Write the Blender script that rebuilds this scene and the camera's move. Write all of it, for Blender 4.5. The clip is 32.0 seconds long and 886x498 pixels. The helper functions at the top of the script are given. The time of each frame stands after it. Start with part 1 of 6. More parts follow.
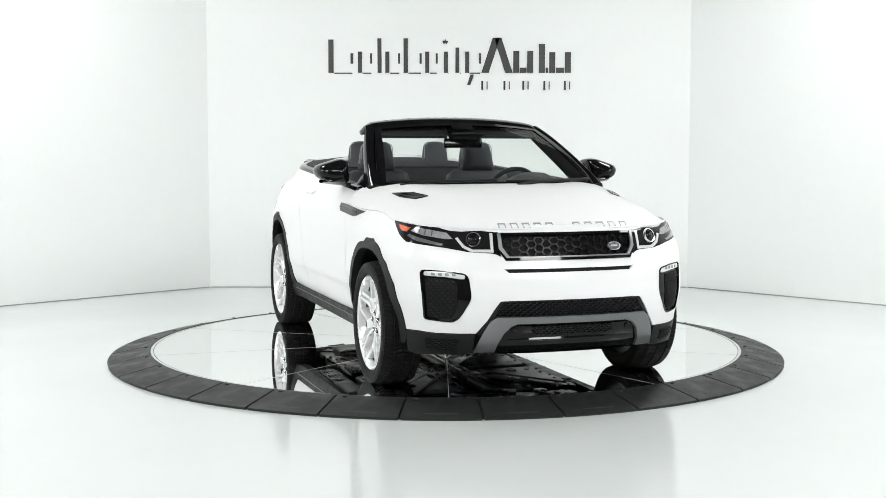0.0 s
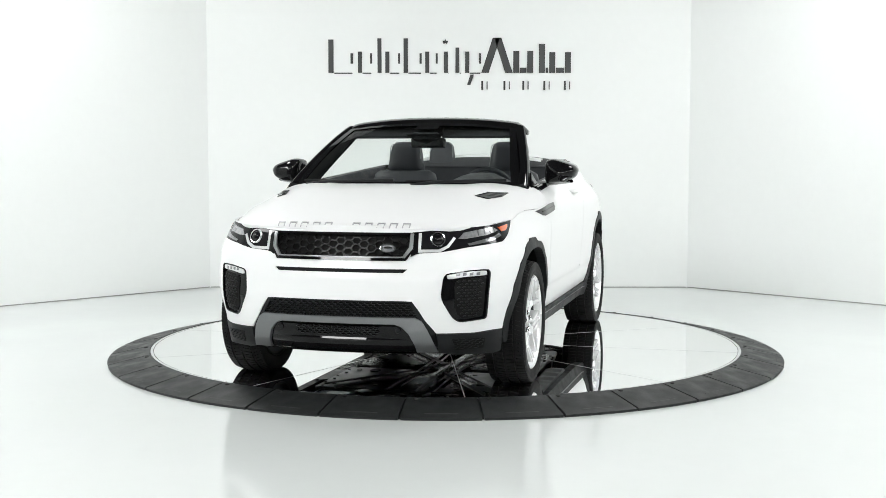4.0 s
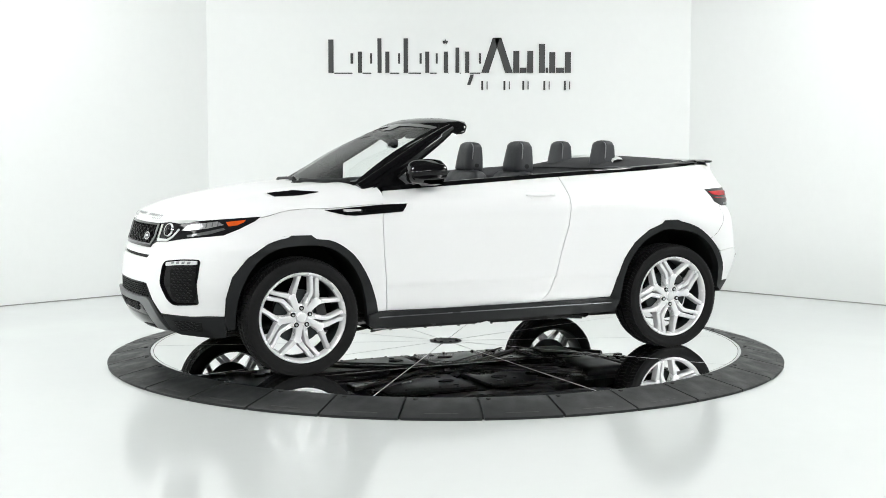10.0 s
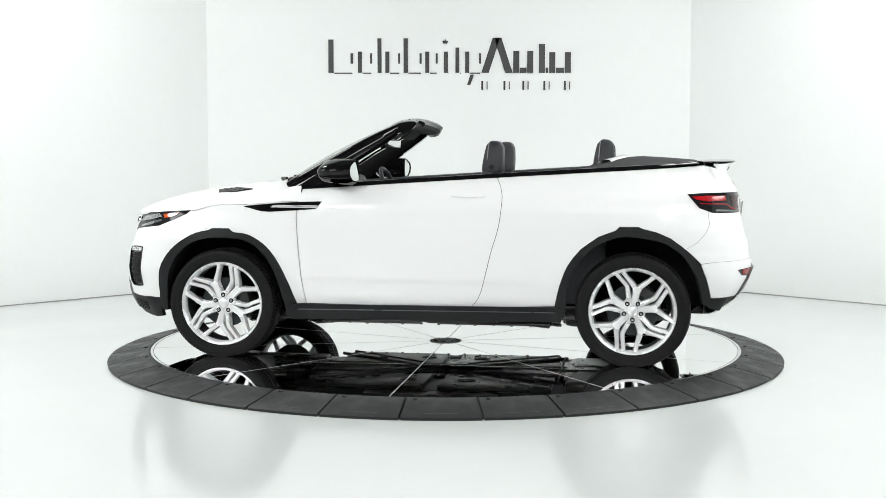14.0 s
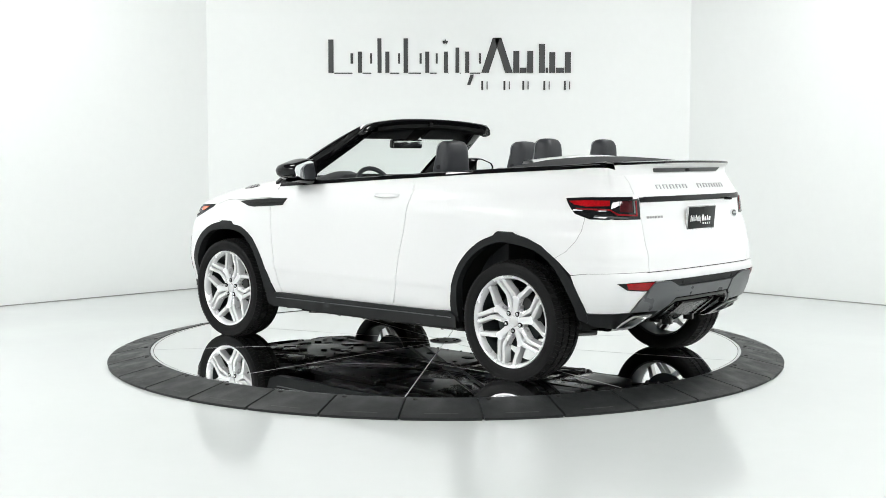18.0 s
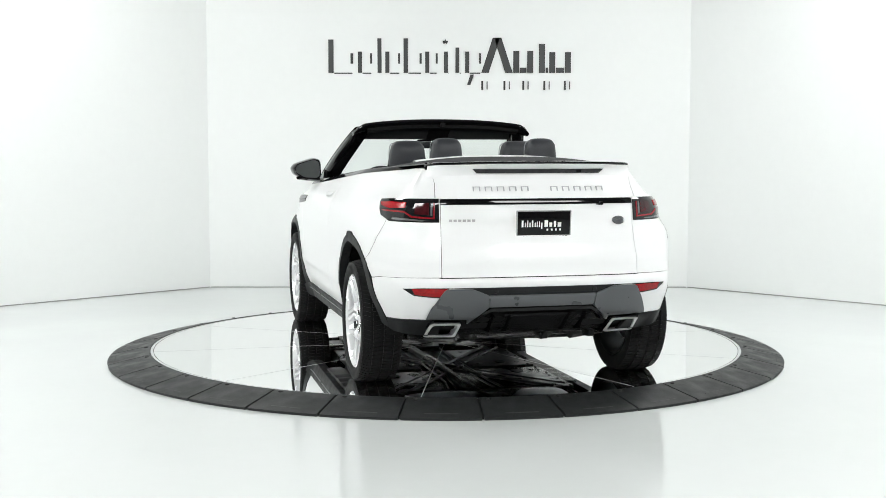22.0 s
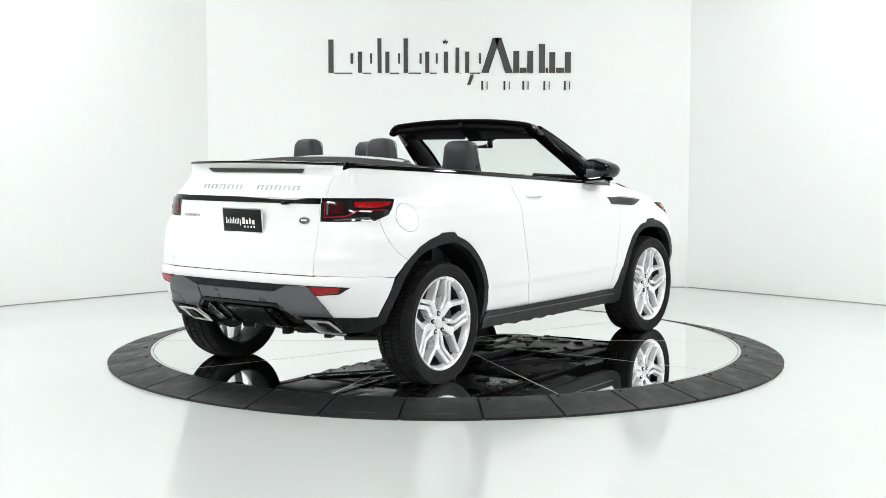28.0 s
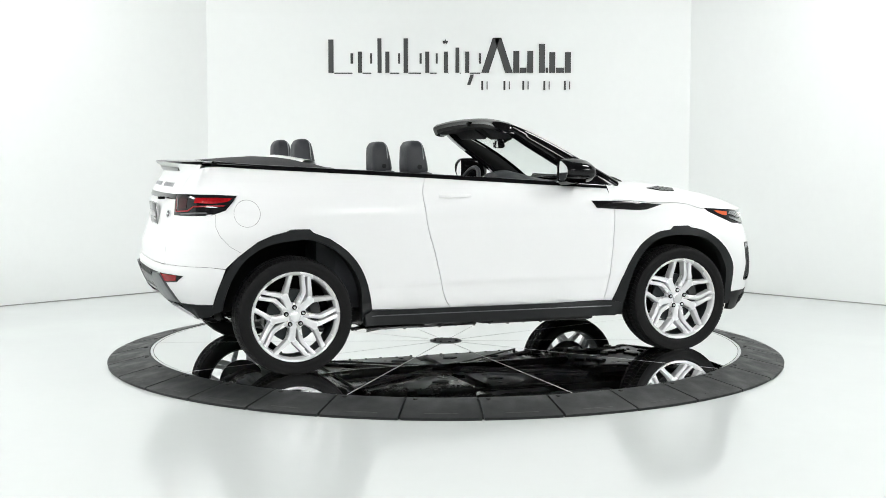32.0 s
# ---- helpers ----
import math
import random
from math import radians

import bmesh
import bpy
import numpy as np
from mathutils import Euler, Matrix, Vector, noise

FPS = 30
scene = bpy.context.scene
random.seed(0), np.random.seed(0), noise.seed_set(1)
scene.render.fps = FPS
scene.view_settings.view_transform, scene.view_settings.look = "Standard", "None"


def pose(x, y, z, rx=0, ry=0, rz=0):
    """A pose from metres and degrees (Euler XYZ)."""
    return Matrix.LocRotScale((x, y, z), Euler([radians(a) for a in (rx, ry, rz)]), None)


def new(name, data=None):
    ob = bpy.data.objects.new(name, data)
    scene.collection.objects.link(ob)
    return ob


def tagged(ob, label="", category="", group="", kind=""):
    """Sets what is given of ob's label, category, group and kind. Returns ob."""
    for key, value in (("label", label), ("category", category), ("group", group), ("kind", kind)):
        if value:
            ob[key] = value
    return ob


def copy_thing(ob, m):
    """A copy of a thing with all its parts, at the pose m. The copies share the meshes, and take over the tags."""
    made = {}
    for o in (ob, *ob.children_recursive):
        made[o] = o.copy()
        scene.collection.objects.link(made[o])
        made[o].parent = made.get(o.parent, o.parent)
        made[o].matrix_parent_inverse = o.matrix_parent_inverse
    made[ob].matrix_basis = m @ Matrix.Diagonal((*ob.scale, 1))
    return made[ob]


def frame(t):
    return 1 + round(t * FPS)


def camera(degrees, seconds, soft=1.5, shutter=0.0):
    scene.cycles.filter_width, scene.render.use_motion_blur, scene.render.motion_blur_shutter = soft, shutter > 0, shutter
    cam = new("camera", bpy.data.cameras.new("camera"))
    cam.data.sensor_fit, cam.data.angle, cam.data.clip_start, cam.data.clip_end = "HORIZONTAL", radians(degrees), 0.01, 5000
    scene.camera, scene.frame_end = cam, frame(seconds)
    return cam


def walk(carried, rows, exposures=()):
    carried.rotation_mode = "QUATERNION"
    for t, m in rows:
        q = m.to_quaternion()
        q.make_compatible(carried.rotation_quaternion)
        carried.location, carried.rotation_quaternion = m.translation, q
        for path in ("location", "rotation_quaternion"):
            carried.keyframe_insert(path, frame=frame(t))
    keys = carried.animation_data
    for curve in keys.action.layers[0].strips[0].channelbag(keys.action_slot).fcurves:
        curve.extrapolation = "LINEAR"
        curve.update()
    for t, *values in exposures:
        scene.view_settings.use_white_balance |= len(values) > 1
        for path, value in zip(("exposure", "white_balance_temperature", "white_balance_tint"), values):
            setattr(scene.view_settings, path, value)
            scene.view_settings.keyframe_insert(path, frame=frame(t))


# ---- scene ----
# Studio with a mirrored turntable. Origin: centre of the turntable on the floor, x to the right, y away from the camera.
cam = camera(39.85, 32.0, soft=0.5)
EYE = pose(0.0, -8.576, 1.39, 90 - 4.497, 0, 0.125)
walk(cam, [(0, EYE), (32, EYE)])

DISC_Z = 0.065
SPIN = -8.378          # degrees a second
HEADING = -71.31       # of the car at the start
CAR_X, CAR_Y = 0.0124, -0.0191   # of the car's middle from the turning axis

world = bpy.data.worlds.new("studio")
scene.world = world
world.use_nodes = True
world.node_tree.nodes["Background"].inputs[0].default_value = (0.9, 0.95, 0.93, 1)
world.node_tree.nodes["Background"].inputs[1].default_value = 0.05
scene.view_settings.exposure = 0.0
PANEL_LIGHT = 24.3


# ---- materials ----
def material(name, color, rough=0.5, metal=0.0, coat=0.0, grain=0.0, scale=40.0, bump=0.0, stain=0.0, spec=0.5, glow=0.0, glass=0.0):
    """A principled surface with colour variation at two scales, rough patches and fine relief."""
    m = bpy.data.materials.new(name)
    m.use_nodes = True
    nt = m.node_tree
    b = nt.nodes["Principled BSDF"]
    b.inputs["Base Color"].default_value = (*color, 1)
    b.inputs["Roughness"].default_value = rough
    b.inputs["Metallic"].default_value = metal
    b.inputs["Coat Weight"].default_value = coat
    b.inputs["Coat Roughness"].default_value = 0.02
    b.inputs["Specular IOR Level"].default_value = spec
    b.inputs["Transmission Weight"].default_value = glass
    if glow:
        b.inputs["Emission Color"].default_value = (*color, 1)
        b.inputs["Emission Strength"].default_value = glow
    if grain or bump or stain:
        tc = nt.nodes.new("ShaderNodeTexCoord")
        fine = nt.nodes.new("ShaderNodeTexNoise")
        fine.inputs["Scale"].default_value = scale
        fine.inputs["Detail"].default_value = 6
        nt.links.new(tc.outputs["Object"], fine.inputs["Vector"])
        wide = nt.nodes.new("ShaderNodeTexNoise")
        wide.inputs["Scale"].default_value = scale * 0.06
        wide.inputs["Detail"].default_value = 3
        nt.links.new(tc.outputs["Object"], wide.inputs["Vector"])
        add = nt.nodes.new("ShaderNodeMath")
        add.operation = "MULTIPLY_ADD"
        nt.links.new(wide.outputs["Fac"], add.inputs[0])
        add.inputs[1].default_value = 1.0
        nt.links.new(fine.outputs["Fac"], add.inputs[2])
        if grain:
            mr = nt.nodes.new("ShaderNodeMapRange")
            mr.inputs["From Min"].default_value, mr.inputs["From Max"].default_value = 0.6, 1.4
            mr.inputs["To Min"].default_value, mr.inputs["To Max"].default_value = 1 - grain, 1 + grain
            nt.links.new(add.outputs[0], mr.inputs["Value"])
            mul = nt.nodes.new("ShaderNodeVectorMath")
            mul.operation = "MULTIPLY"
            mul.inputs[0].default_value = color
            nt.links.new(mr.outputs[0], mul.inputs[1])
            nt.links.new(mul.outputs[0], b.inputs["Base Color"])
        if stain:
            mr = nt.nodes.new("ShaderNodeMapRange")
            mr.inputs["From Min"].default_value, mr.inputs["From Max"].default_value = 0.35, 0.65
            mr.inputs["To Min"].default_value, mr.inputs["To Max"].default_value = max(rough - stain, 0.0), rough + stain
            nt.links.new(wide.outputs["Fac"], mr.inputs["Value"])
            nt.links.new(mr.outputs[0], b.inputs["Roughness"])
        if bump:
            bp = nt.nodes.new("ShaderNodeBump")
            bp.inputs["Strength"].default_value = bump
            bp.inputs["Distance"].default_value = 0.002
            nt.links.new(fine.outputs["Fac"], bp.inputs["Height"])
            nt.links.new(bp.outputs[0], b.inputs["Normal"])
    return m


PAINT = material("white_paint", (0.765, 0.77, 0.768), 0.45, coat=0.32, grain=0.006, scale=900, spec=0.12)
GLOSS = material("gloss_black", (0.0045, 0.0045, 0.005), 0.05, grain=0.1, scale=30, stain=0.015, spec=0.28)
PLASTIC = material("grained_black_plastic", (0.0135, 0.0145, 0.015), 0.48, grain=0.15, scale=240, bump=0.12, stain=0.06, spec=0.15)
# Near black standing in for shade in gaps and recesses; linings wear it too.
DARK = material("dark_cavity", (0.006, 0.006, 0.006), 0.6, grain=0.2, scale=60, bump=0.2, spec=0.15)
GREY = material("satin_grey_trim", (0.10, 0.105, 0.11), 0.32, metal=0.35, grain=0.05, scale=150, stain=0.05)
RUBBER = material("tyre_rubber", (0.008, 0.008, 0.0082), 0.62, grain=0.25, scale=90, bump=0.25, stain=0.08, spec=0.14)
ALLOY = material("silver_alloy", (0.75, 0.755, 0.76), 0.27, metal=0.35, grain=0.02, scale=120, stain=0.05)
CHROME = material("chrome", (0.82, 0.83, 0.84), 0.10, metal=1.0, grain=0.02, scale=80, stain=0.03)
STEEL = material("brushed_steel", (0.42, 0.42, 0.42), 0.35, metal=1.0, grain=0.12, scale=90, stain=0.08)
LEATHER = material("black_leather", (0.028, 0.030, 0.034), 0.46, grain=0.2, scale=180, bump=0.35, stain=0.08, spec=0.3)
STITCH = material("pale_piping", (0.22, 0.23, 0.24), 0.6, grain=0.1, scale=200)
CLOTH = material("black_roof_cloth", (0.022, 0.023, 0.025), 0.85, grain=0.25, scale=320, bump=0.4)
LENS = material("smoked_lens", (0.010, 0.010, 0.011), 0.03, grain=0.1, scale=50, spec=0.5)
HEADLENS = material("clear_headlight_cover", (0.010, 0.010, 0.011), 0.03, grain=0.1, scale=50, spec=0.12)
RED = material("red_lens", (0.30, 0.004, 0.007), 0.16, coat=0.1, grain=0.5, scale=90, bump=0.3, spec=0.3)
TRIMSILVER = material("polished_trim", (0.88, 0.885, 0.89), 0.18, metal=0.25, grain=0.02, scale=80, stain=0.03)
TINTED = material("silvered_mirror_glass", (0.80, 0.82, 0.82), 0.02, metal=1.0, grain=0.02, scale=30)
AMBER = material("amber_lens", (0.58, 0.085, 0.012), 0.12, coat=1.0, grain=0.15, scale=120, bump=0.1)
CLEAR = material("clear_lamp_lens", (0.62, 0.63, 0.63), 0.2, metal=0.2, coat=0.3, grain=0.12, scale=90, bump=0.2)
UNDER = material("underbody_coating", (0.0055, 0.0055, 0.0055), 0.28, grain=0.3, scale=30, bump=0.4, stain=0.12, spec=0.22)
SATIN = material("dull_aluminium", (0.04, 0.04, 0.04), 0.45, metal=0.6, grain=0.2, scale=40, stain=0.1)
RINGMAT = material("black_ramp_rubber", (0.018, 0.0195, 0.0195), 0.45, grain=0.25, scale=130, bump=0.3, stain=0.1, spec=0.22)
RINGDARK = material("black_rubber_joint", (0.01, 0.01, 0.01), 0.7, grain=0.2, scale=80)
MIRROR = material("mirror_panel", (0.94, 0.95, 0.945), 0.012, metal=1.0, grain=0.01, scale=12)
WALL = material("white_wall_paint", (0.757, 0.774, 0.763), 0.62, grain=0.012, scale=14, bump=0.05, stain=0.05, spec=0.25)
FLOOR = material("white_gloss_floor", (0.645, 0.672, 0.659), 0.13, grain=0.012, scale=9, stain=0.03, spec=0.5)
# Dark metal: shade behind the spokes is put into the barrel and brake disc.
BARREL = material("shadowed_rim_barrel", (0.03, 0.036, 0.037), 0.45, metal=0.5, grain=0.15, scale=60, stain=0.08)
ARCHMAT = material("brushed_grey_metal", (0.19, 0.195, 0.20), 0.34, metal=0.7, grain=0.06, scale=120, stain=0.05)
MESHMAT = material("black_grille_moulding", (0.010, 0.010, 0.0105), 0.26, grain=0.15, scale=120, spec=0.2)
SMOKE = material("smoked_grey_reflector", (0.20, 0.205, 0.21), 0.12, metal=0.6, coat=0.6, grain=0.25, scale=70, bump=0.2)
DIMRED = material("smoked_red_lens", (0.20, 0.006, 0.010), 0.14, coat=0.3, grain=0.3, scale=120, bump=0.15)
STRIP = material("grey_lamp_reflector", (0.30, 0.305, 0.31), 0.22, metal=0.4, coat=0.4, grain=0.35, scale=60, bump=0.25)
DIMLENS = material("dark_smoked_red_lens", (0.045, 0.006, 0.008), 0.10, grain=0.5, scale=60, bump=0.15)
PLATEMAT = material("pale_steel_plate", (0.62, 0.63, 0.63), 0.5, grain=0.06, scale=60, stain=0.08)
SEALANT = material("grey_sealant", (0.20, 0.20, 0.197), 0.6, grain=0.35, scale=9)
PALE = material("pale_grey_metal", (0.52, 0.53, 0.53), 0.42, metal=0.2, grain=0.06, scale=70, stain=0.06)
INK = material("charcoal_sign_acrylic", (0.022, 0.023, 0.023), 0.4, grain=0.08, scale=80)
BLACKOUT = material("dark_ceiling_paint", (0.03, 0.031, 0.032), 0.8, grain=0.15, scale=12, bump=0.1)
DIM = material("unseen_wall_grey", (0.20, 0.205, 0.205), 0.7, grain=0.05, scale=12, bump=0.05)
PANEL = material("lamp_diffuser", (0.99, 1.0, 0.995), 0.5, glow=PANEL_LIGHT)
PLATESILVER = material("silvered_frame", (0.70, 0.71, 0.71), 0.22, metal=0.6, grain=0.04, scale=90, stain=0.04)
WHITEBAR = material("white_lettering", (0.75, 0.75, 0.75), 0.5, grain=0.03, scale=90)


def pane_material(name):
    """Clear sheet glass: see-through, with a mirror gloss that grows at grazing angles."""
    m = bpy.data.materials.new(name)
    m.use_nodes = True
    nt = m.node_tree
    nt.nodes.clear()
    out = nt.nodes.new("ShaderNodeOutputMaterial")
    mix = nt.nodes.new("ShaderNodeMixShader")
    lw = nt.nodes.new("ShaderNodeLayerWeight")
    lw.inputs["Blend"].default_value = 0.5
    pw = nt.nodes.new("ShaderNodeMath")
    pw.operation = "POWER"
    pw.inputs[1].default_value = 4.0
    nt.links.new(lw.outputs["Facing"], pw.inputs[0])
    fr = nt.nodes.new("ShaderNodeMath")
    fr.operation = "MULTIPLY_ADD"
    fr.inputs[1].default_value, fr.inputs[2].default_value = 0.5, 0.004
    nt.links.new(pw.outputs[0], fr.inputs[0])
    tr = nt.nodes.new("ShaderNodeBsdfTransparent")
    tr.inputs["Color"].default_value = (0.90, 0.935, 0.92, 1)
    gl = nt.nodes.new("ShaderNodeBsdfGlossy")
    gl.inputs["Roughness"].default_value = 0.0
    nt.links.new(fr.outputs[0], mix.inputs[0])
    nt.links.new(tr.outputs[0], mix.inputs[1])
    nt.links.new(gl.outputs[0], mix.inputs[2])
    nt.links.new(mix.outputs[0], out.inputs["Surface"])
    return m


GLASSY = pane_material("windscreen_glass")


# ---- mesh helpers ----
def link(name, bm, mat, parent=None, label="", smooth=True, angle=35):
    """One mesh object out of a bmesh. Sharp edges stay sharp."""
    bmesh.ops.recalc_face_normals(bm, faces=bm.faces)
    for f in bm.faces:
        f.smooth = smooth
    if smooth:
        for e in bm.edges:
            if len(e.link_faces) == 2 and e.calc_face_angle(0) > radians(angle):
                e.smooth = False
    me = bpy.data.meshes.new(name)
    bm.to_mesh(me)
    bm.free()
    me.materials.append(mat)
    ob = new(name, me)
    if parent:
        ob.parent = parent
    if label:
        ob["label"] = label
    return ob


def part(name, bm, mat, parent, label="", smooth=True, angle=35):
    return link(name, bm, mat, parent, label, smooth, angle)


def box(bm, lo, hi, bevel=0.0, m=None, seg=2):
    """A box between two corners, with rounded edges."""
    lo, hi = Vector(lo), Vector(hi)
    r = bmesh.ops.create_cube(bm, size=1, matrix=Matrix.Translation((lo + hi) / 2) @ Matrix.Diagonal((*(hi - lo), 1)))
    vs = r["verts"]
    if bevel:
        es = list({e for v in vs for e in v.link_edges})
        out = bmesh.ops.bevel(bm, geom=es, offset=bevel, segments=seg, profile=0.6, affect="EDGES")
        vs = list({v for v in out["verts"]} | {v for v in vs if v.is_valid})
    if m is not None:
        bmesh.ops.transform(bm, matrix=m, verts=[v for v in vs if v.is_valid])
    return bm


def grid(bm, rows, close_u=False, close_v=False):
    """Quads over rows of points."""
    vs = [[bm.verts.new(p) for p in row] for row in rows]
    n, k = len(vs), len(vs[0])
    for i in range(n if close_v else n - 1):
        for j in range(k if close_u else k - 1):
            quad = [vs[i][j], vs[i][(j + 1) % k], vs[(i + 1) % n][(j + 1) % k], vs[(i + 1) % n][j]]
            try:
                bm.faces.new(quad)
            except ValueError:
                pass
    return vs


def revolve(bm, profile, n=48, axis="y", centre=(0, 0, 0), start=0.0, sweep=2 * math.pi):
    """Turns (radius, along) points round an axis."""
    full = abs(sweep - 2 * math.pi) < 1e-6
    rows = []
    for i in range(n if full else n + 1):
        a = start + sweep * i / n
        c, s = math.cos(a), math.sin(a)
        row = []
        for r, h in profile:
            p = {"y": (r * c, h, r * s), "z": (r * c, r * s, h), "x": (h, r * c, r * s)}[axis]
            row.append(Vector(p) + Vector(centre))
        rows.append(row)
    return grid(bm, rows, close_v=full)


def prism(bm, outline, lo, hi, to3):
    """A flat outline (counter-clockwise or not) pushed from depth lo to hi; to3(u, v, depth) places it."""
    a = [bm.verts.new(to3(u, v, lo)) for u, v in outline]
    b = [bm.verts.new(to3(u, v, hi)) for u, v in outline]
    n = len(a)
    for i in range(n):
        bm.faces.new((a[i], a[(i + 1) % n], b[(i + 1) % n], b[i]))
    fa, fb = bm.faces.new(a), bm.faces.new(b[::-1])
    bmesh.ops.triangulate(bm, faces=[f for f in (fa, fb) if len(f.verts) > 4])
    return bm


def tube(bm, path, radius, n=8, cap=True):
    """A round bar along a path."""
    rows = []
    path = [Vector(p) for p in path]
    for i, p in enumerate(path):
        d = (path[min(i + 1, len(path) - 1)] - path[max(i - 1, 0)]).normalized()
        up = Vector((0, 0, 1)) if abs(d.z) < 0.9 else Vector((1, 0, 0))
        a = d.cross(up).normalized()
        b = a.cross(d)
        rows.append([p + radius * (a * math.cos(2 * math.pi * k / n) + b * math.sin(2 * math.pi * k / n)) for k in range(n)])
    vs = grid(bm, rows, close_u=True)
    if cap:
        bm.faces.new(vs[0][::-1])
        bm.faces.new(vs[-1])
    return bm


def lerp(table, x):
    return float(np.interp(x, [t[0] for t in table], [t[1] for t in table]))


# ---- structure: the studio ----
def wall_run(name, a, b, mat, label, top=4.6, thick=0.15, bottom=0.0):
    """An upright wall from a to b; its face towards the studio lies on that line."""
    a, b = Vector((*a, 0)), Vector((*b, 0))
    d = (b - a).normalized()
    out = Vector((d.y, -d.x, 0)) * -1
    bm = bmesh.new()
    for z in (bottom, top):
        for q in (a, b, b + out * thick, a + out * thick):
            bm.verts.new(q + Vector((0, 0, z)))
    bm.verts.ensure_lookup_table()
    v = bm.verts
    for f in ((0, 1, 2, 3), (4, 5, 6, 7), (0, 1, 5, 4), (1, 2, 6, 5), (2, 3, 7, 6), (3, 0, 4, 7)):
        bm.faces.new([v[i] for i in f])
    return tagged(link(name, bm, mat, smooth=False), label, "wall", kind="structure")


ROOM = [(-2.44, 4.02), (2.50, 4.02), (6.2, 0.32), (6.2, -5.0), (6.2, -11.5), (-6.2, -11.5), (-6.2, -5.0), (-6.2, 0.26)]
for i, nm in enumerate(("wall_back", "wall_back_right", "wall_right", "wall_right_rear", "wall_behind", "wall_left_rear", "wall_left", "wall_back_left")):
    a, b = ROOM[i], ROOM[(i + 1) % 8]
    # Unseen walls beside and behind the camera get grey, keeping reflections dark.
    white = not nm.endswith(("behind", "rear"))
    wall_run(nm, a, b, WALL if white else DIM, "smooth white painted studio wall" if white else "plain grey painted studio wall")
bm = bmesh.new()
bm.faces.new([bm.verts.new((x, y, 0)) for x, y in ((-6.4, -11.7), (6.4, -11.7), (6.4, 4.3), (-6.4, 4.3))])
tagged(link("floor", bm, FLOOR, smooth=False), "glossy white coated studio floor", "floor", kind="structure")
bm = bmesh.new()
box(bm, (-6.4, -11.7, 4.6), (6.4, 4.3, 4.75))
tagged(link("ceiling", bm, BLACKOUT, smooth=False), "plain dark studio ceiling", "ceiling", kind="structure")


for nm, p, q in (("trim_back", ROOM[0], ROOM[1]), ("trim_back_right", ROOM[1], ROOM[2]), ("trim_back_left", ROOM[7], ROOM[0])):
    p, q = Vector((*p, 0)), Vector((*q, 0))
    d = (q - p).normalized()
    inn = Vector((d.y, -d.x, 0))
    bm = bmesh.new()
    grid(bm, [[e + inn * o + Vector((0, 0, h)) for o, h in ((0.0, 0.009), (0.005, 0.008), (0.009, 0.0))] for e in (p + d * 0.01, q - d * 0.01)])
    tagged(link(nm, bm, SEALANT, smooth=False), "thin grey sealant bead at the wall's foot", "trim", kind="structure")


def softbox(x, y, z, w, l, tilt, turn):
    """A hung light box of w by l; tilt: degrees that its face leans from straight down, turn: round the upright."""
    th = tagged(new("softbox_light"), "black framed studio softbox hung from the ceiling, lit", "light", "softboxes under the studio ceiling")
    m = pose(x, y, z, 0, 0, turn) @ pose(0, 0, 0, tilt, 0, 0)
    bm = bmesh.new()
    for lo, hi in (((-w / 2, -l / 2, 0), (w / 2, -l / 2 + 0.04, 0.12)), ((-w / 2, l / 2 - 0.04, 0), (w / 2, l / 2, 0.12)),
                   ((-w / 2, -l / 2 + 0.04, 0), (-w / 2 + 0.04, l / 2 - 0.04, 0.12)), ((w / 2 - 0.04, -l / 2 + 0.04, 0), (w / 2, l / 2 - 0.04, 0.12)),
                   ((-w / 2 + 0.04, -l / 2 + 0.04, 0.10), (w / 2 - 0.04, l / 2 - 0.04, 0.118))):
        box(bm, lo, hi, m=m)
    part("frame", bm, PLASTIC, th, smooth=False)
    bm = bmesh.new()
    box(bm, (-w / 2 + 0.045, -l / 2 + 0.045, 0.02), (w / 2 - 0.045, l / 2 - 0.045, 0.03), m=m)
    part("diffuser", bm, PANEL, th, "glowing white diffuser", smooth=False)
    for sx_ in (-0.35, 0.35):
        bm = bmesh.new()
        a = m @ Vector((sx_ * w, 0, 0.118))
        tube(bm, [a, (a.x, a.y, 4.6)], 0.012, 8)
        part("hanger", bm, PLASTIC, th)
    return th


# x, y, z, width, length, tilt, turn
for row in ((-3.6, -6.4, 3.9, 1.85, 1.2, 48, -30), (3.6, -6.4, 3.9, 1.85, 1.2, 48, 30), (0.0, -9.6, 3.9, 2.25, 1.05, 55, 0), (-5.2, -2.2, 3.9, 1.7, 1.05, 45, -80), (5.2, -2.2, 3.9, 1.7, 1.05, 45, 80),
            (-2.7, 0.7, 4.25, 1.1, 1.28, 6, 0), (2.7, 0.7, 4.25, 1.1, 1.28, 6, 0)):
    softbox(*row)

# ---- turntable ----
R_OUT, R_IN, SEGS = 2.31, 2.035, 33
ring = tagged(new("turntable_ring"), "black rubber ramp ring in bolted segments round the turntable", "turntable ring")
step = 2 * math.pi / SEGS
seg_bm = bmesh.new()
prof = [(R_OUT, 0.0), (R_OUT + 0.002, 0.014), (R_OUT - 0.012, 0.020), (R_IN + 0.03, 0.066), (R_IN + 0.006, 0.069), (R_IN, 0.062), (R_IN, 0.0)]
rows = []
for i in range(7):
    a = (-0.5 + i / 6) * (step - 0.0062)
    rows.append([(r * math.cos(a), r * math.sin(a), h) for r, h in prof])
vs = grid(seg_bm, rows)
for e in (vs[0], vs[-1]):
    seg_bm.faces.new(e if e is vs[0] else e[::-1])
first = part("segment", seg_bm, RINGMAT, ring, angle=20)
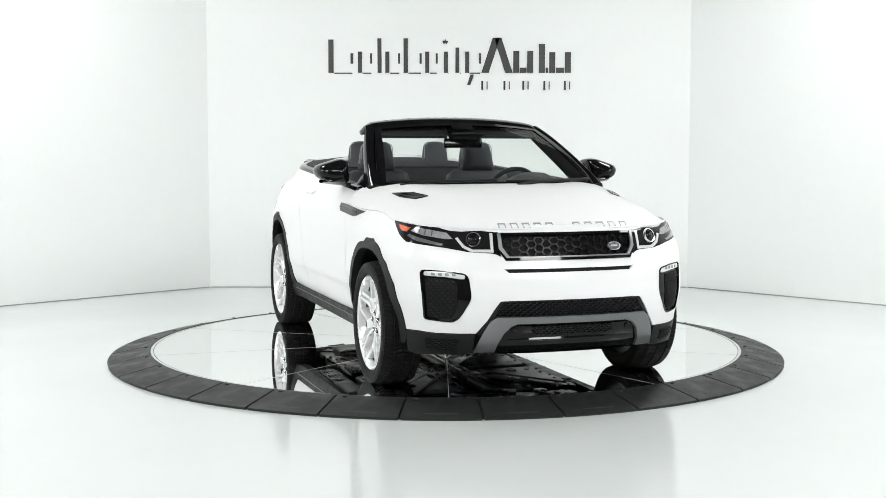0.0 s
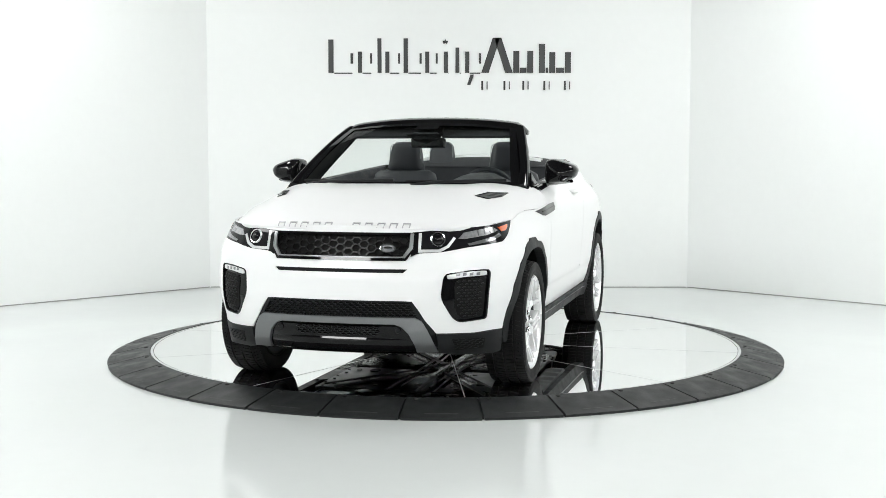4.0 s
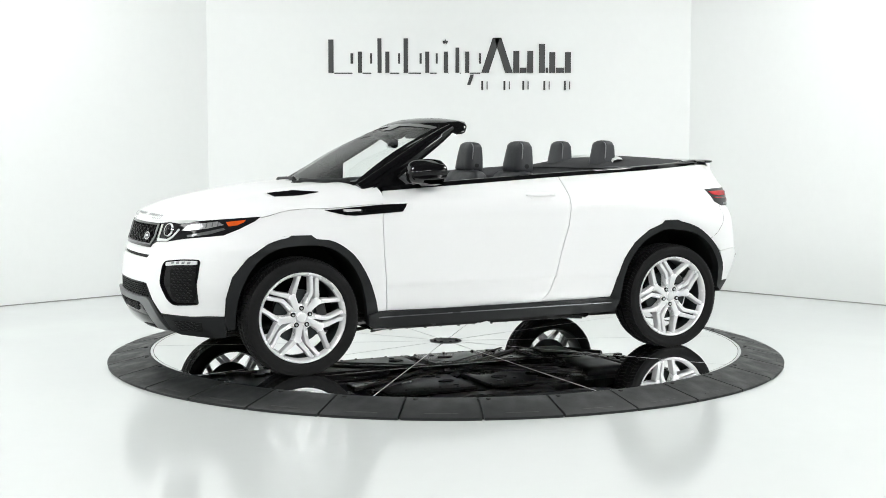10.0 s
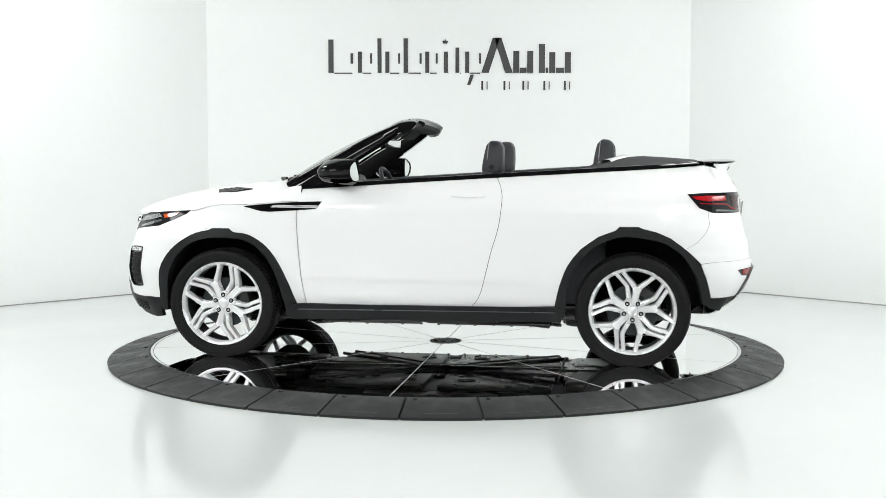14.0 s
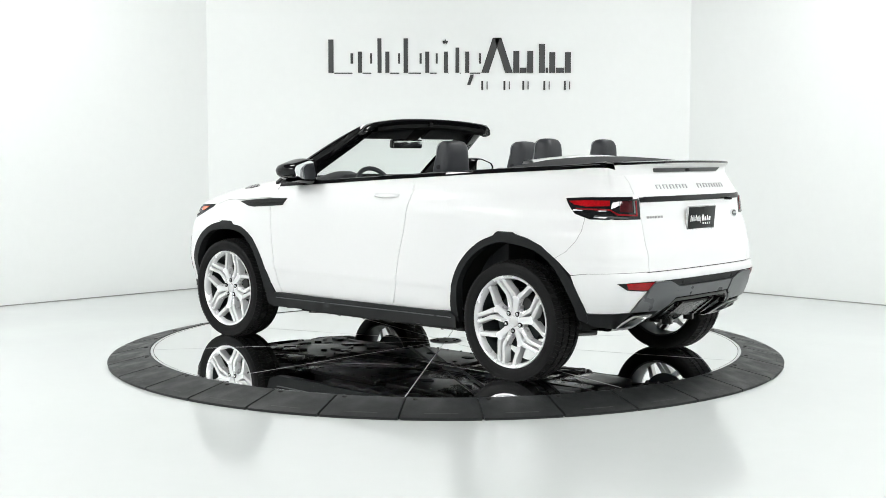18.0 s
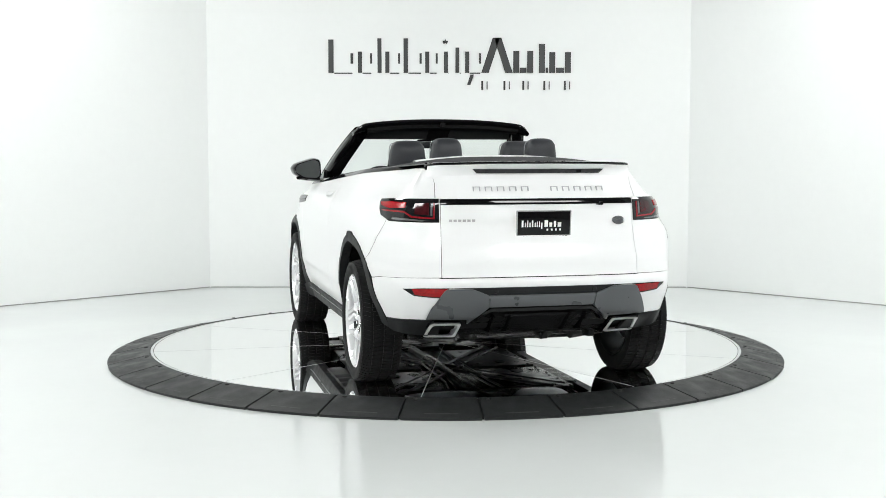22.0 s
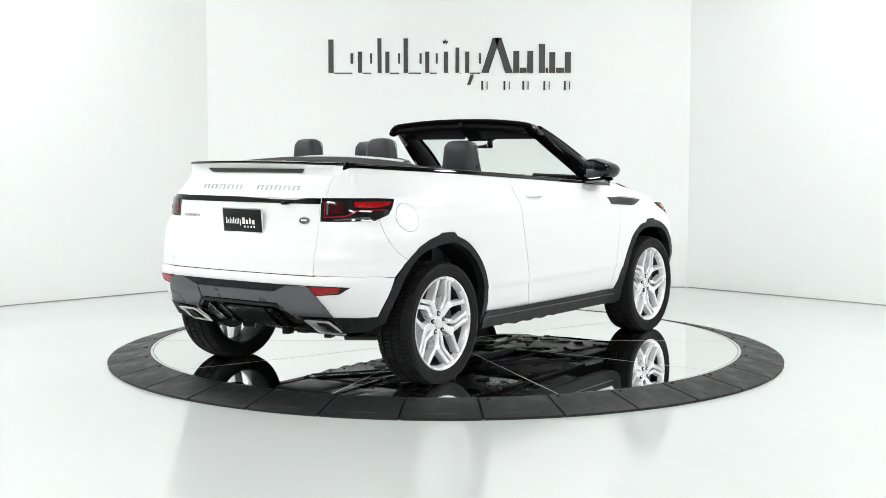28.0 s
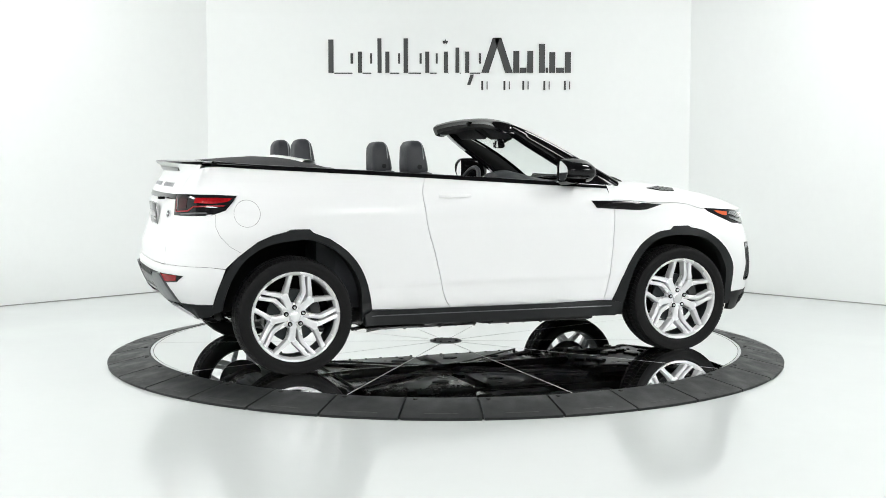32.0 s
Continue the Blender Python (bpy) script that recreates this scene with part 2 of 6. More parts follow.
bolt_bm = bmesh.new()
revolve(bolt_bm, [(0.0, 0.0705), (0.011, 0.0705), (0.014, 0.0675), (0.014, 0.06)], 10, "z", (R_IN + 0.034, 0, 0))
bolt = part("bolt", bolt_bm, RINGDARK, first)
bolt.rotation_euler.z = -step * 0.36
mark_bm = bmesh.new()
box(mark_bm, (-0.004, -0.09, 0), (0.004, 0.09, 0.0015), m=pose(R_OUT - 0.05, 0, 0.0268, 0, 10.5, 0))
mark = part("scuffed_mark", mark_bm, material("grey_scuff", (0.045, 0.045, 0.045), 0.7, grain=0.4, scale=60), first)
for i in range(SEGS):
    a = math.radians(-90.6) + step * i
    if i == 0:
        first.rotation_euler.z = a
        continue
    made = first.copy()
    scene.collection.objects.link(made)
    made.rotation_euler.z = a
    for src in (bolt, mark):
        c = src.copy()
        scene.collection.objects.link(c)
        c.parent = made
bm = bmesh.new()
revolve(bm, [(R_IN - 0.002, 0.0), (R_IN - 0.002, 0.0655), (R_IN - 0.02, 0.0655), (R_IN - 0.02, 0.0)], 120, "z")
part("rim_strip", bm, CHROME, ring, "bright metal strip")
bm = bmesh.new()
revolve(bm, [(R_OUT - 0.02, 0.001), (R_OUT - 0.05, 0.012), (R_IN + 0.01, 0.055), (R_IN + 0.01, 0.001)], 120, "z")
part("ring_base", bm, RINGDARK, ring)

disc = tagged(new("turntable_disc"), "mirror-topped revolving turntable disc in wedge panels", "turntable")
SPOKES = 10
rw = R_IN - 0.024
for i in range(SPOKES):
    bm = bmesh.new()
    h = math.pi / SPOKES
    pts = []
    gap = 0.0022
    for k in range(25):
        a = -h + 2 * h * k / 24
        pts.append((rw * math.cos(a), rw * math.sin(a)))
    inner = 0.10
    pts = [(inner * math.cos(h), -inner * math.sin(h) + gap)] + [(x, y + (gap if k == 0 else -gap if k == 24 else 0)) for k, (x, y) in enumerate(pts)] + [(inner * math.cos(h), inner * math.sin(h) - gap)]
    prism(bm, pts, 0.02, DISC_Z, lambda u, v, d: (u, v, d))
    p = part("mirror_panel", bm, MIRROR, disc, smooth=False)
    p.rotation_euler.z = 2 * h * i
bm = bmesh.new()
revolve(bm, [(0.0, DISC_Z + 0.006), (0.105, DISC_Z + 0.006), (0.112, DISC_Z + 0.003), (0.112, 0.02)], 40, "z")
hub = part("hub_plate", bm, PLATEMAT, disc, "round bolted steel centre plate")
for k in range(8):
    bm = bmesh.new()
    a = k * math.pi / 4
    revolve(bm, [(0, DISC_Z + 0.009), (0.010, DISC_Z + 0.009), (0.012, DISC_Z + 0.004)], 8, "z", (0.082 * math.cos(a), 0.082 * math.sin(a), 0))
    part("bolt", bm, RINGDARK, hub)
for i in range(SPOKES):
    bm = bmesh.new()
    box(bm, (0.112, -0.0026, 0.03), (rw, 0.0026, DISC_Z + 0.0006))
    p = part("seam_strip", bm, PALE, disc, smooth=False)
    p.rotation_euler.z = math.pi / SPOKES * (2 * i + 1)
bm = bmesh.new()
revolve(bm, [(0, 0.05), (rw, 0.05), (rw, 0.01)], 90, "z")
part("seam_backing", bm, SATIN, disc)

# ---- sign on the wall: plain bars in place of its lettering ----
sign = tagged(new("wall_sign"), "charcoal raised sign bars and small star on the white wall", "sign")
SX, SZ, SPX = -1.203, 2.572, 171.7     # left and top of the sign, bars given per metre


def sign_bar(x0, y0, x1, y1, lean=0.0):
    bm = bmesh.new()
    u0, u1, w0, w1 = SX + (x0 - 582) / SPX, SX + (x1 - 582) / SPX, SZ - (y0 - 65) / SPX, SZ - (y1 - 65) / SPX
    k = lean / SPX
    prism(bm, [(u0 + k, w0), (u1 + k, w0), (u1, w1), (u0, w1)], 4.011, 4.019, lambda u, v, d: (u, d, v))
    part("bar", bm, INK, sign, smooth=False)


# thin-stemmed word: left, right, top of a character, width of its stem
for x0, x1, y0, w in ((582, 628, 70, 9), (634, 661, 91, 7), (665, 680, 68, 7), (682, 710, 91, 7), (714, 748, 68, 7.5), (752, 776, 91, 7), (782, 796, 91, 7), (800, 818, 84, 6.5), (822, 852, 91, 7)):
    wide = x1 - x0 > 22
    mid = x0 + w * 0.6 if wide else (x0 + x1) / 2
    sign_bar(mid - w / 2, y0, mid + w / 2, 128)
    sign_bar(mid + w / 2 + 1, 127.6, x1 - 3, 129.6)
    if wide:
        sign_bar(x1 - w * 0.7, max(y0, 91) + 3, x1 - w * 0.2, 112)
sign_bar(826, 131, 832, 149, 6)
# heavy word
for x0, x1, y0, lean in ((851, 864, 67, 20), (893, 906, 67, -20), (907, 917.5, 90, 0), (931.5, 942, 90, 0), (952, 962.5, 78, 0), (970, 980.5, 92, 0), (997.5, 1008, 92, 0)):
    sign_bar(x0, y0, x1, 128, lean)
for x0, x1 in ((919, 930), (964, 968), (982, 996)):
    sign_bar(x0, 119, x1, 128)
# small wide-set word
for x in (850, 889, 922, 959, 995):
    sign_bar(x + 1, 142, x + 4.4, 158)
    sign_bar(x + 10.4, 143, x + 12, 157)
bm = bmesh.new()
cx, cz = SX + (788 - 582) / SPX, SZ - (74 - 65) / SPX
prism(bm, [(cx + r * math.sin(k * math.pi / 5), cz + r * math.cos(k * math.pi / 5)) for k, r in ((k, 0.029 if k % 2 == 0 else 0.012) for k in range(10))], 4.011, 4.019, lambda u, v, d: (u, d, v))
part("star", bm, INK, sign, smooth=False)

# ---- the car: x forward, y to its left, z up from the disc ----
car = tagged(new("convertible_car"), "white open-top compact SUV with black trim and silver wheels", "car")

PLAN = [(2.20, 0.0), (2.19, 0.22), (2.155, 0.42), (2.095, 0.58), (2.005, 0.705), (1.91, 0.795), (1.82, 0.848), (1.70, 0.886), (1.54, 0.906), (1.33, 0.915), (0.9, 0.914), (0.3, 0.918),
        (-0.3, 0.922), (-0.9, 0.928), (-1.33, 0.925), (-1.60, 0.905), (-1.74, 0.878), (-1.86, 0.828), (-1.962, 0.750), (-2.043, 0.60), (-2.078, 0.35), (-2.086, 0.0)]


def smooth_plan(pts, n=24):
    """A rounded line through the plan's points, with its lengths and outward normals."""
    p = [Vector(q) for q in pts]
    p = [Vector((p[0].x, -p[1].y))] + p + [Vector((p[-1].x, -p[-2].y))]
    p[0].x, p[-1].x = p[2].x, p[-3].x
    out = []
    for i in range(1, len(p) - 2):
        for k in range(n):
            t = k / n
            a, b, c, d = p[i - 1], p[i], p[i + 1], p[i + 2]
            out.append(0.5 * (2 * b + (c - a) * t + (2 * a - 5 * b + 4 * c - d) * t * t + (3 * b - a - 3 * c + d) * t ** 3))
    out.append(p[-2])
    xy = np.array([tuple(v) for v in out])
    s = np.concatenate([[0], np.cumsum(np.hypot(*np.diff(xy, axis=0).T))])
    d = np.gradient(xy, s, axis=0)
    for _ in range(6):
        d[1:-1] = (d[:-2] + d[1:-1] * 2 + d[2:]) / 4
    nrm = np.stack([-d[:, 1], d[:, 0]], 1) * -1
    nrm[0], nrm[-1] = (1, 0), (-1, 0)
    nrm /= np.linalg.norm(nrm, axis=1)[:, None]
    nrm *= np.sign(nrm[0, 0])
    return xy, s, nrm


PXY, PS, PN = smooth_plan(PLAN)
PL = PS[-1]
SIDE = [(0.20, -0.12), (0.33, -0.075), (0.42, -0.038), (0.500, -0.023), (0.522, -0.012), (0.58, -0.009), (0.70, -0.004), (0.85, 0.0), (0.96, -0.003), (1.00, -0.012), (1.04, -0.034), (1.09, -0.073), (1.13, -0.098), (1.18, -0.120), (1.24, -0.150), (1.28, -0.172)]
NOSE = [(0.20, -0.17), (0.26, -0.09), (0.32, -0.045), (0.38, -0.02), (0.46, -0.004), (0.55, -0.004), (0.66, -0.020), (0.74, -0.050), (0.82, -0.078), (0.88, -0.094), (0.94, -0.122), (1.0, -0.20)]
TAIL = [(0.20, -0.42), (0.30, -0.26), (0.40, -0.11), (0.44, -0.07), (0.52, -0.03), (0.60, 0.0), (0.645, 0.0), (0.655, -0.016), (0.765, -0.025), (0.785, -0.038), (0.82, -0.050), (0.95, -0.080), (1.06, -0.090), (1.10, -0.108), (1.20, -0.165), (1.28, -0.20)]


def soften(table):
    z = np.linspace(0.15, 1.35, 241)
    v = np.interp(z, [t[0] for t in table], [t[1] for t in table])
    for _ in range(5):
        v[1:-1] = (v[:-2] + v[1:-1] * 2 + v[2:]) / 4
    return z, v


SIDE_T, NOSE_T, TAIL_T = soften(SIDE), soften(NOSE), soften(TAIL)


def ease(t):
    t = max(0.0, min(1.0, t))
    return t * t * (3 - 2 * t)


def tuck(x, z):
    """How far the upper wings lean in, over the headlights and round the tail."""
    front = -0.095 * ease((x - 0.95) / 0.65) * ease((z - 0.74) / 0.24)
    back = -0.15 * ease((-x - 0.95) / 0.9) * max(0.0, (z - 0.82) / 0.43) ** 1.6
    low = -np.interp(z, *SIDE_T) * 0.8 * ease((abs(x) - 0.78) / 0.25) if z < 0.7 else 0.0
    ends = -0.035 * ease((abs(x) - 1.5) / 0.2) * ease((0.58 - z) / 0.2)
    lamp = ease((-x - 1.4) / 0.35) * (0.022 * math.exp(-((z - 1.075) / 0.035) ** 2) - 0.03 * math.exp(-((z - 0.955) / 0.05) ** 2))
    return front + back + low + ends + lamp


def skin(s, z, off=0.0):
    """A place on the car's outer skin: s metres round the plan from the nose's middle (negative: the right side), z high."""
    sg = 1
    if s < 0:
        s, sg = -s, -1
    if s > PL:
        s, sg = 2 * PL - s, -sg
    x, y = np.interp(s, PS, PXY[:, 0]), np.interp(s, PS, PXY[:, 1])
    nx, ny = np.interp(s, PS, PN[:, 0]), np.interp(s, PS, PN[:, 1])
    end = NOSE_T if nx > 0 else TAIL_T
    w = nx * nx
    d = (1 - w) * (np.interp(z, *SIDE_T) + tuck(x, z)) + w * np.interp(z, *end) + off
    return Vector((x + nx * d, sg * (y + ny * d), z))


def skin_normal(s, z):
    a = skin(s + 0.01, z) - skin(s - 0.01, z)
    b = skin(s, z + 0.008) - skin(s, z - 0.008)
    n = a.cross(b)
    n.normalize()
    m = skin(s, z, 0.02) - skin(s, z)
    return n if n.dot(m) > 0 else -n


def sx(x):
    """s of a place on the side by its x."""
    return float(np.interp(-x, -PXY[:, 0], PS))


MID = len(PS) // 2


def sy(y):
    """s on the nose by y (left positive)."""
    return math.copysign(float(np.interp(abs(y), PXY[:MID, 1], PS[:MID])), y)


def sr(y):
    """s on the tail by y."""
    s = float(np.interp(abs(y), PXY[MID:, 1][::-1], PS[MID:][::-1]))
    return s if y >= 0 else 2 * PL - s


def mirror_poly(poly):
    return [(-s, z) for s, z in reversed(poly)]


def panel(name, polys, mat, parent=None, label="", off=0.0, thick=0.012, ds=0.05, dz=0.05, place=None):
    """A sheet over the skin inside polys[0], with holes polys[1:]; its rims are turned in by thick."""
    place = place or skin
    flipped = sum(q[0] for q in polys[0]) < -0.05 * len(polys[0])
    if flipped:
        polys = [mirror_poly(q) for q in polys]
    flat = [[Vector((s, z, 0)) for s, z in p] for p in polys]
    verts = [v for p in flat for v in p]
    from mathutils import geometry
    tris = geometry.tessellate_polygon(flat)
    bm = bmesh.new()
    bv = [bm.verts.new(v) for v in verts]
    for t in tris:
        try:
            bm.faces.new([bv[i] for i in t])
        except ValueError:
            pass
    lo = [min(v[i] for v in verts) for i in (0, 1)]
    hi = [max(v[i] for v in verts) for i in (0, 1)]
    for axis, stp in ((0, ds), (1, dz)):
        k = math.ceil(lo[axis] / stp + 0.01)
        while k * stp < hi[axis] - 1e-4:
            co, no = [0, 0, 0], [0, 0, 0]
            co[axis], no[axis] = k * stp, 1
            bmesh.ops.bisect_plane(bm, geom=bm.verts[:] + bm.edges[:] + bm.faces[:], plane_co=co, plane_no=no, dist=1e-5)
            k += 1
    bmesh.ops.remove_doubles(bm, verts=bm.verts, dist=1e-5)
    if flipped:
        for v in bm.verts:
            v.co.x *= -1
    rim = [e for e in bm.edges if len(e.link_faces) == 1]
    flatpos = {v: (v.co.x, v.co.y) for v in bm.verts}
    back = {}
    for e in rim:
        for v in e.verts:
            if v not in back:
                back[v] = bm.verts.new((0, 0, 0))
    main = list(bm.faces)
    nrm = {v: skin_normal(*flatpos[v]) for v in flatpos} if place is skin else None
    for v, (s, z) in flatpos.items():
        v.co = place(s, z, off)
        if v in back:
            back[v].co = place(s, z, off - thick)
    # outward winding
    f = max(main, key=lambda q: q.calc_area())
    f.normal_update()
    out = place(*flatpos[f.verts[0]], off + 0.02) - place(*flatpos[f.verts[0]], off)
    if f.normal.dot(out) < 0:
        bmesh.ops.reverse_faces(bm, faces=main)
    for e in rim:
        loop = e.link_loops[0]
        a, b = loop.vert, loop.link_loop_next.vert
        try:
            bm.faces.new((b, a, back[a], back[b]))
        except ValueError:
            pass
        e.smooth = False
    for q in bm.faces:
        q.smooth = True
    me = bpy.data.meshes.new(name)
    bm.verts.index_update()
    keep = {v.index: n for v, n in nrm.items()} if nrm else None
    count = len(main)
    bm.to_mesh(me)
    bm.free()
    me.materials.append(mat)
    if keep:
        me.update()
        normals = []
        for poly in me.polygons:
            for vi in poly.vertices:
                normals.append(tuple(keep[vi]) if poly.index < count and vi in keep else tuple(poly.normal))
        me.normals_split_custom_set(normals)
    ob = new(name, me)
    ob.parent = parent or car
    if label:
        ob["label"] = label
    return ob


def both(name, polys, mat, label="", **k):
    """The same panel on the left and on the right side."""
    return (panel(name, polys, mat, label=label, **k), panel(name, [mirror_poly(p) for p in polys], mat, label=label, **k))


def side(pts):
    return [(sx(x), z) for x, z in pts]


def nose(pts):
    return [(sy(y), z) for y, z in pts]


def nose_at(pts):
    """Outline on the nose by the true distance y from the car's middle line."""
    out = []
    for y, z in pts:
        lo, hi = 0.0, 1.5
        for _ in range(30):
            mid = (lo + hi) / 2
            lo, hi = (mid, hi) if skin(mid, z).y < abs(y) else (lo, mid)
        out.append((math.copysign(lo, y), z))
    return out


def tail_at(pts):
    """Outline on the tail by the true distance y from the car's middle line."""
    out = []
    for y, z in pts:
        lo, hi = PL - 1.5, PL
        for _ in range(30):
            mid = (lo + hi) / 2
            lo, hi = (mid, hi) if skin(mid, z).y > abs(y) else (lo, mid)
        out.append((lo if y >= 0 else 2 * PL - lo, z))
    return out


def tailp(pts):
    return [(sr(y), z) for y, z in pts]


# shut lines and arches, as x, z on the left side
ARCH_F = [(0.835, 0.352), (0.878, 0.48), (0.938, 0.61), (1.02, 0.722), (1.135, 0.797), (1.245, 0.815), (1.275, 0.838), (1.39, 0.838), (1.415, 0.825), (1.465, 0.816), (1.535, 0.793), (1.655, 0.715), (1.745, 0.605), (1.785, 0.475), (1.795, 0.37)]
ARCH_FI = [(0.905, 0.30), (0.938, 0.46), (0.985, 0.59), (1.066, 0.70), (1.18, 0.765), (1.335, 0.778), (1.50, 0.755), (1.622, 0.670), (1.697, 0.535), (1.728, 0.41), (1.738, 0.29)]
ARCH_R = [(-0.83, 0.362), (-0.86, 0.49), (-0.91, 0.62), (-0.99, 0.725), (-1.10, 0.805), (-1.205, 0.845), (-1.23, 0.868), (-1.345, 0.868), (-1.375, 0.855), (-1.455, 0.836), (-1.543, 0.798), (-1.662, 0.707), (-1.742, 0.592), (-1.786, 0.485), (-1.806, 0.43)]
ARCH_RI = [(-0.895, 0.30), (-0.915, 0.51), (-0.975, 0.64), (-1.08, 0.745), (-1.22, 0.805), (-1.335, 0.805), (-1.495, 0.773), (-1.617, 0.692), (-1.690, 0.585), (-1.733, 0.483), (-1.760, 0.39)]
DOOR_F = [(0.775, 0.355), (0.79, 0.47), (0.812, 0.71), (0.822, 0.91), (0.815, 1.01), (0.80, 1.10)]
DOOR_R = [(-0.30, 0.355), (-0.35, 0.42), (-0.385, 0.52), (-0.435, 0.72), (-0.48, 0.87), (-0.50, 1.03), (-0.488, 1.11), (-0.46, 1.178)]
HOOD_EDGE = [(0.80, 1.019), (0.86, 1.017), (0.95, 1.012), (1.17, 0.995), (1.30, 0.995), (1.42, 0.982), (1.50, 0.960), (1.57, 0.945)]


def rounded(pts, n=4):
    """More points on a smooth line through pts."""
    p = [Vector(q) for q in pts]
    p = [p[0] * 2 - p[1]] + p + [p[-1] * 2 - p[-2]]
    out = []
    for i in range(1, len(p) - 2):
        for k in range(n):
            t = k / n
            a, b, c, d = p[i - 1:i + 3]
            v = 0.5 * (2 * b + (c - a) * t + (2 * a - 5 * b + 4 * c - d) * t * t + (3 * b - a - 3 * c + d) * t ** 3)
            out.append((v.x, v.y))
    return out + [tuple(pts[-1])]


ARCH_F_TRIM = rounded(ARCH_F[:6]) + ARCH_F[6:8] + rounded(ARCH_F[8:])
ARCH_R_TRIM = rounded(ARCH_R[:6]) + ARCH_R[6:8] + rounded(ARCH_R[8:])
ARCH_FI, ARCH_RI = rounded(ARCH_FI), rounded(ARCH_RI)
DOOR_R, HOOD_EDGE = rounded(DOOR_R, 3), rounded(HOOD_EDGE, 3)
G = 0.0022


def shift(pts, dx=0.0, dz=0.0):
    return [(x + dx, z + dz) for x, z in pts]


def belt(x):
    return lerp([(-1.9, 1.262), (-1.68, 1.25), (-0.97, 1.212), (-0.46, 1.183), (0.05, 1.152), (0.80, 1.106)], x)


# openings of the nose
HEAD_S = nose([(0.435, 0.905), (0.56, 0.916)]) + side([(1.93, 0.929), (1.80, 0.938), (1.67, 0.945), (1.565, 0.950), (1.60, 0.925), (1.70, 0.882), (1.80, 0.845)]) + nose([(0.70, 0.822), (0.57, 0.800), (0.432, 0.793)])
FOG_L = [(0.562, 0.688), (0.67, 0.703), (0.765, 0.706), (0.778, 0.69), (0.774, 0.60), (0.760, 0.448), (0.748, 0.436), (0.635, 0.427), (0.606, 0.450), (0.550, 0.56)]


def round_poly(pts, r=0.3):
    """The outline with its corners rounded off."""
    out = []
    n = len(pts)
    for i in range(n):
        p, q, s = Vector(pts[i - 1]), Vector(pts[i]), Vector(pts[(i + 1) % n])
        a, b = q + (p - q) * r, q + (s - q) * r
        for t in (0, 0.33, 0.67, 1):
            v = a * (1 - t) ** 2 + q * 2 * t * (1 - t) + b * t * t
            out.append((v.x, v.y))
    return out


FOG_L = round_poly(FOG_L, 0.25)
GRILLE = [(-0.425, 0.902), (0.425, 0.902), (0.418, 0.81), (0.375, 0.757), (-0.375, 0.757), (-0.418, 0.81)]
SLOT = [(-0.385, 0.712), (0.385, 0.712), (0.36, 0.692), (-0.36, 0.692)]
flip = lambda p: [(-a, b) for a, b in reversed(p)]

bump_l = nose_at([(0.408, 0.545), (0.440, 0.50), (0.472, 0.445), (0.524, 0.372), (0.70, 0.366)]) + side([(1.89, 0.372)]) + side(list(reversed(shift(ARCH_F[7:], 0.006)))) + side([(1.45, 0.83), (1.50, 0.90), (1.565, 0.944)])
top_l = [(s, 0.938) for s in np.linspace(sx(1.66), 0.06, 12)]
left = nose([(0.0, 0.548), (0.34, 0.548)]) + bump_l + top_l
outer = left + [(-s, z) for s, z in reversed(left) if s > 1e-6]
panel("front_bumper", [outer, nose(GRILLE), HEAD_S, mirror_poly(HEAD_S), nose_at(FOG_L), nose_at(flip(FOG_L)), nose(SLOT)], PAINT, ds=0.035, dz=0.03)

fender = side(shift(DOOR_F[:-1], G)) + side(shift(HOOD_EDGE[1:], 0, -0.004)) + side([(1.505, 0.90), (1.455, 0.832)]) + side(list(reversed(shift(ARCH_F[:8], 0.004))))
fender = [(s, z) for s, z in fender]
both("front_fender", [fender], PAINT, ds=0.05, dz=0.035)
door = side(shift(DOOR_F[:-1], -G)) + side([(0.795, belt(0.795) - 0.012)]) + side([(x, belt(x) - 0.012) for x in np.linspace(0.6, -0.4, 6)]) + side(list(reversed(shift(DOOR_R, G, -0.010))))
both("door", [door], PAINT, ds=0.06, dz=0.03)
LAMP = side([(-1.655, 1.072), (-1.80, 1.078)]) + tailp([(0.70, 1.080), (0.578, 1.080), (0.576, 0.952), (0.66, 0.952)]) + side([(-1.82, 0.955), (-1.73, 0.985), (-1.69, 1.03)])
quarter = side(shift(DOOR_R, -G, -0.010)) + side([(x, belt(x) - 0.012) for x in (-0.6, -0.9, -1.2, -1.5, -1.68)]) + tailp([(0.76, 1.240), (0.70, 1.229), (0.640, 1.204), (0.612, 1.16), (0.606, 1.084), (0.570, 1.084), (0.564, 0.662), (0.70, 0.660)]) + side([(-1.82, 0.655), (-1.73, 0.645)]) + side(list(reversed(shift(ARCH_R[:12], 0, 0.004))))
both("rear_quarter_panel", [quarter, LAMP], PAINT, ds=0.05, dz=0.035)
gate_up = tailp([(0.694, 1.225), (-0.694, 1.225), (-0.635, 1.201), (-0.608, 1.16), (-0.600, 1.078), (0.600, 1.078), (0.608, 1.16), (0.635, 1.201)])
panel("tailgate", [gate_up], PAINT, label="upper white tailgate skin", ds=0.06, dz=0.04)
gate_low = tailp([(0.5665, 1.046), (-0.5665, 1.046), (-0.5605, 0.6605), (0.5605, 0.6605)])
panel("tailgate", [gate_low], PAINT, label="lower white tailgate skin", ds=0.06, dz=0.04)
panel("tailgate_trim", [tailp([(0.572, 1.078), (-0.572, 1.078), (-0.572, 1.047), (0.572, 1.047)])], GLOSS, off=0.004, ds=0.1, dz=0.05)
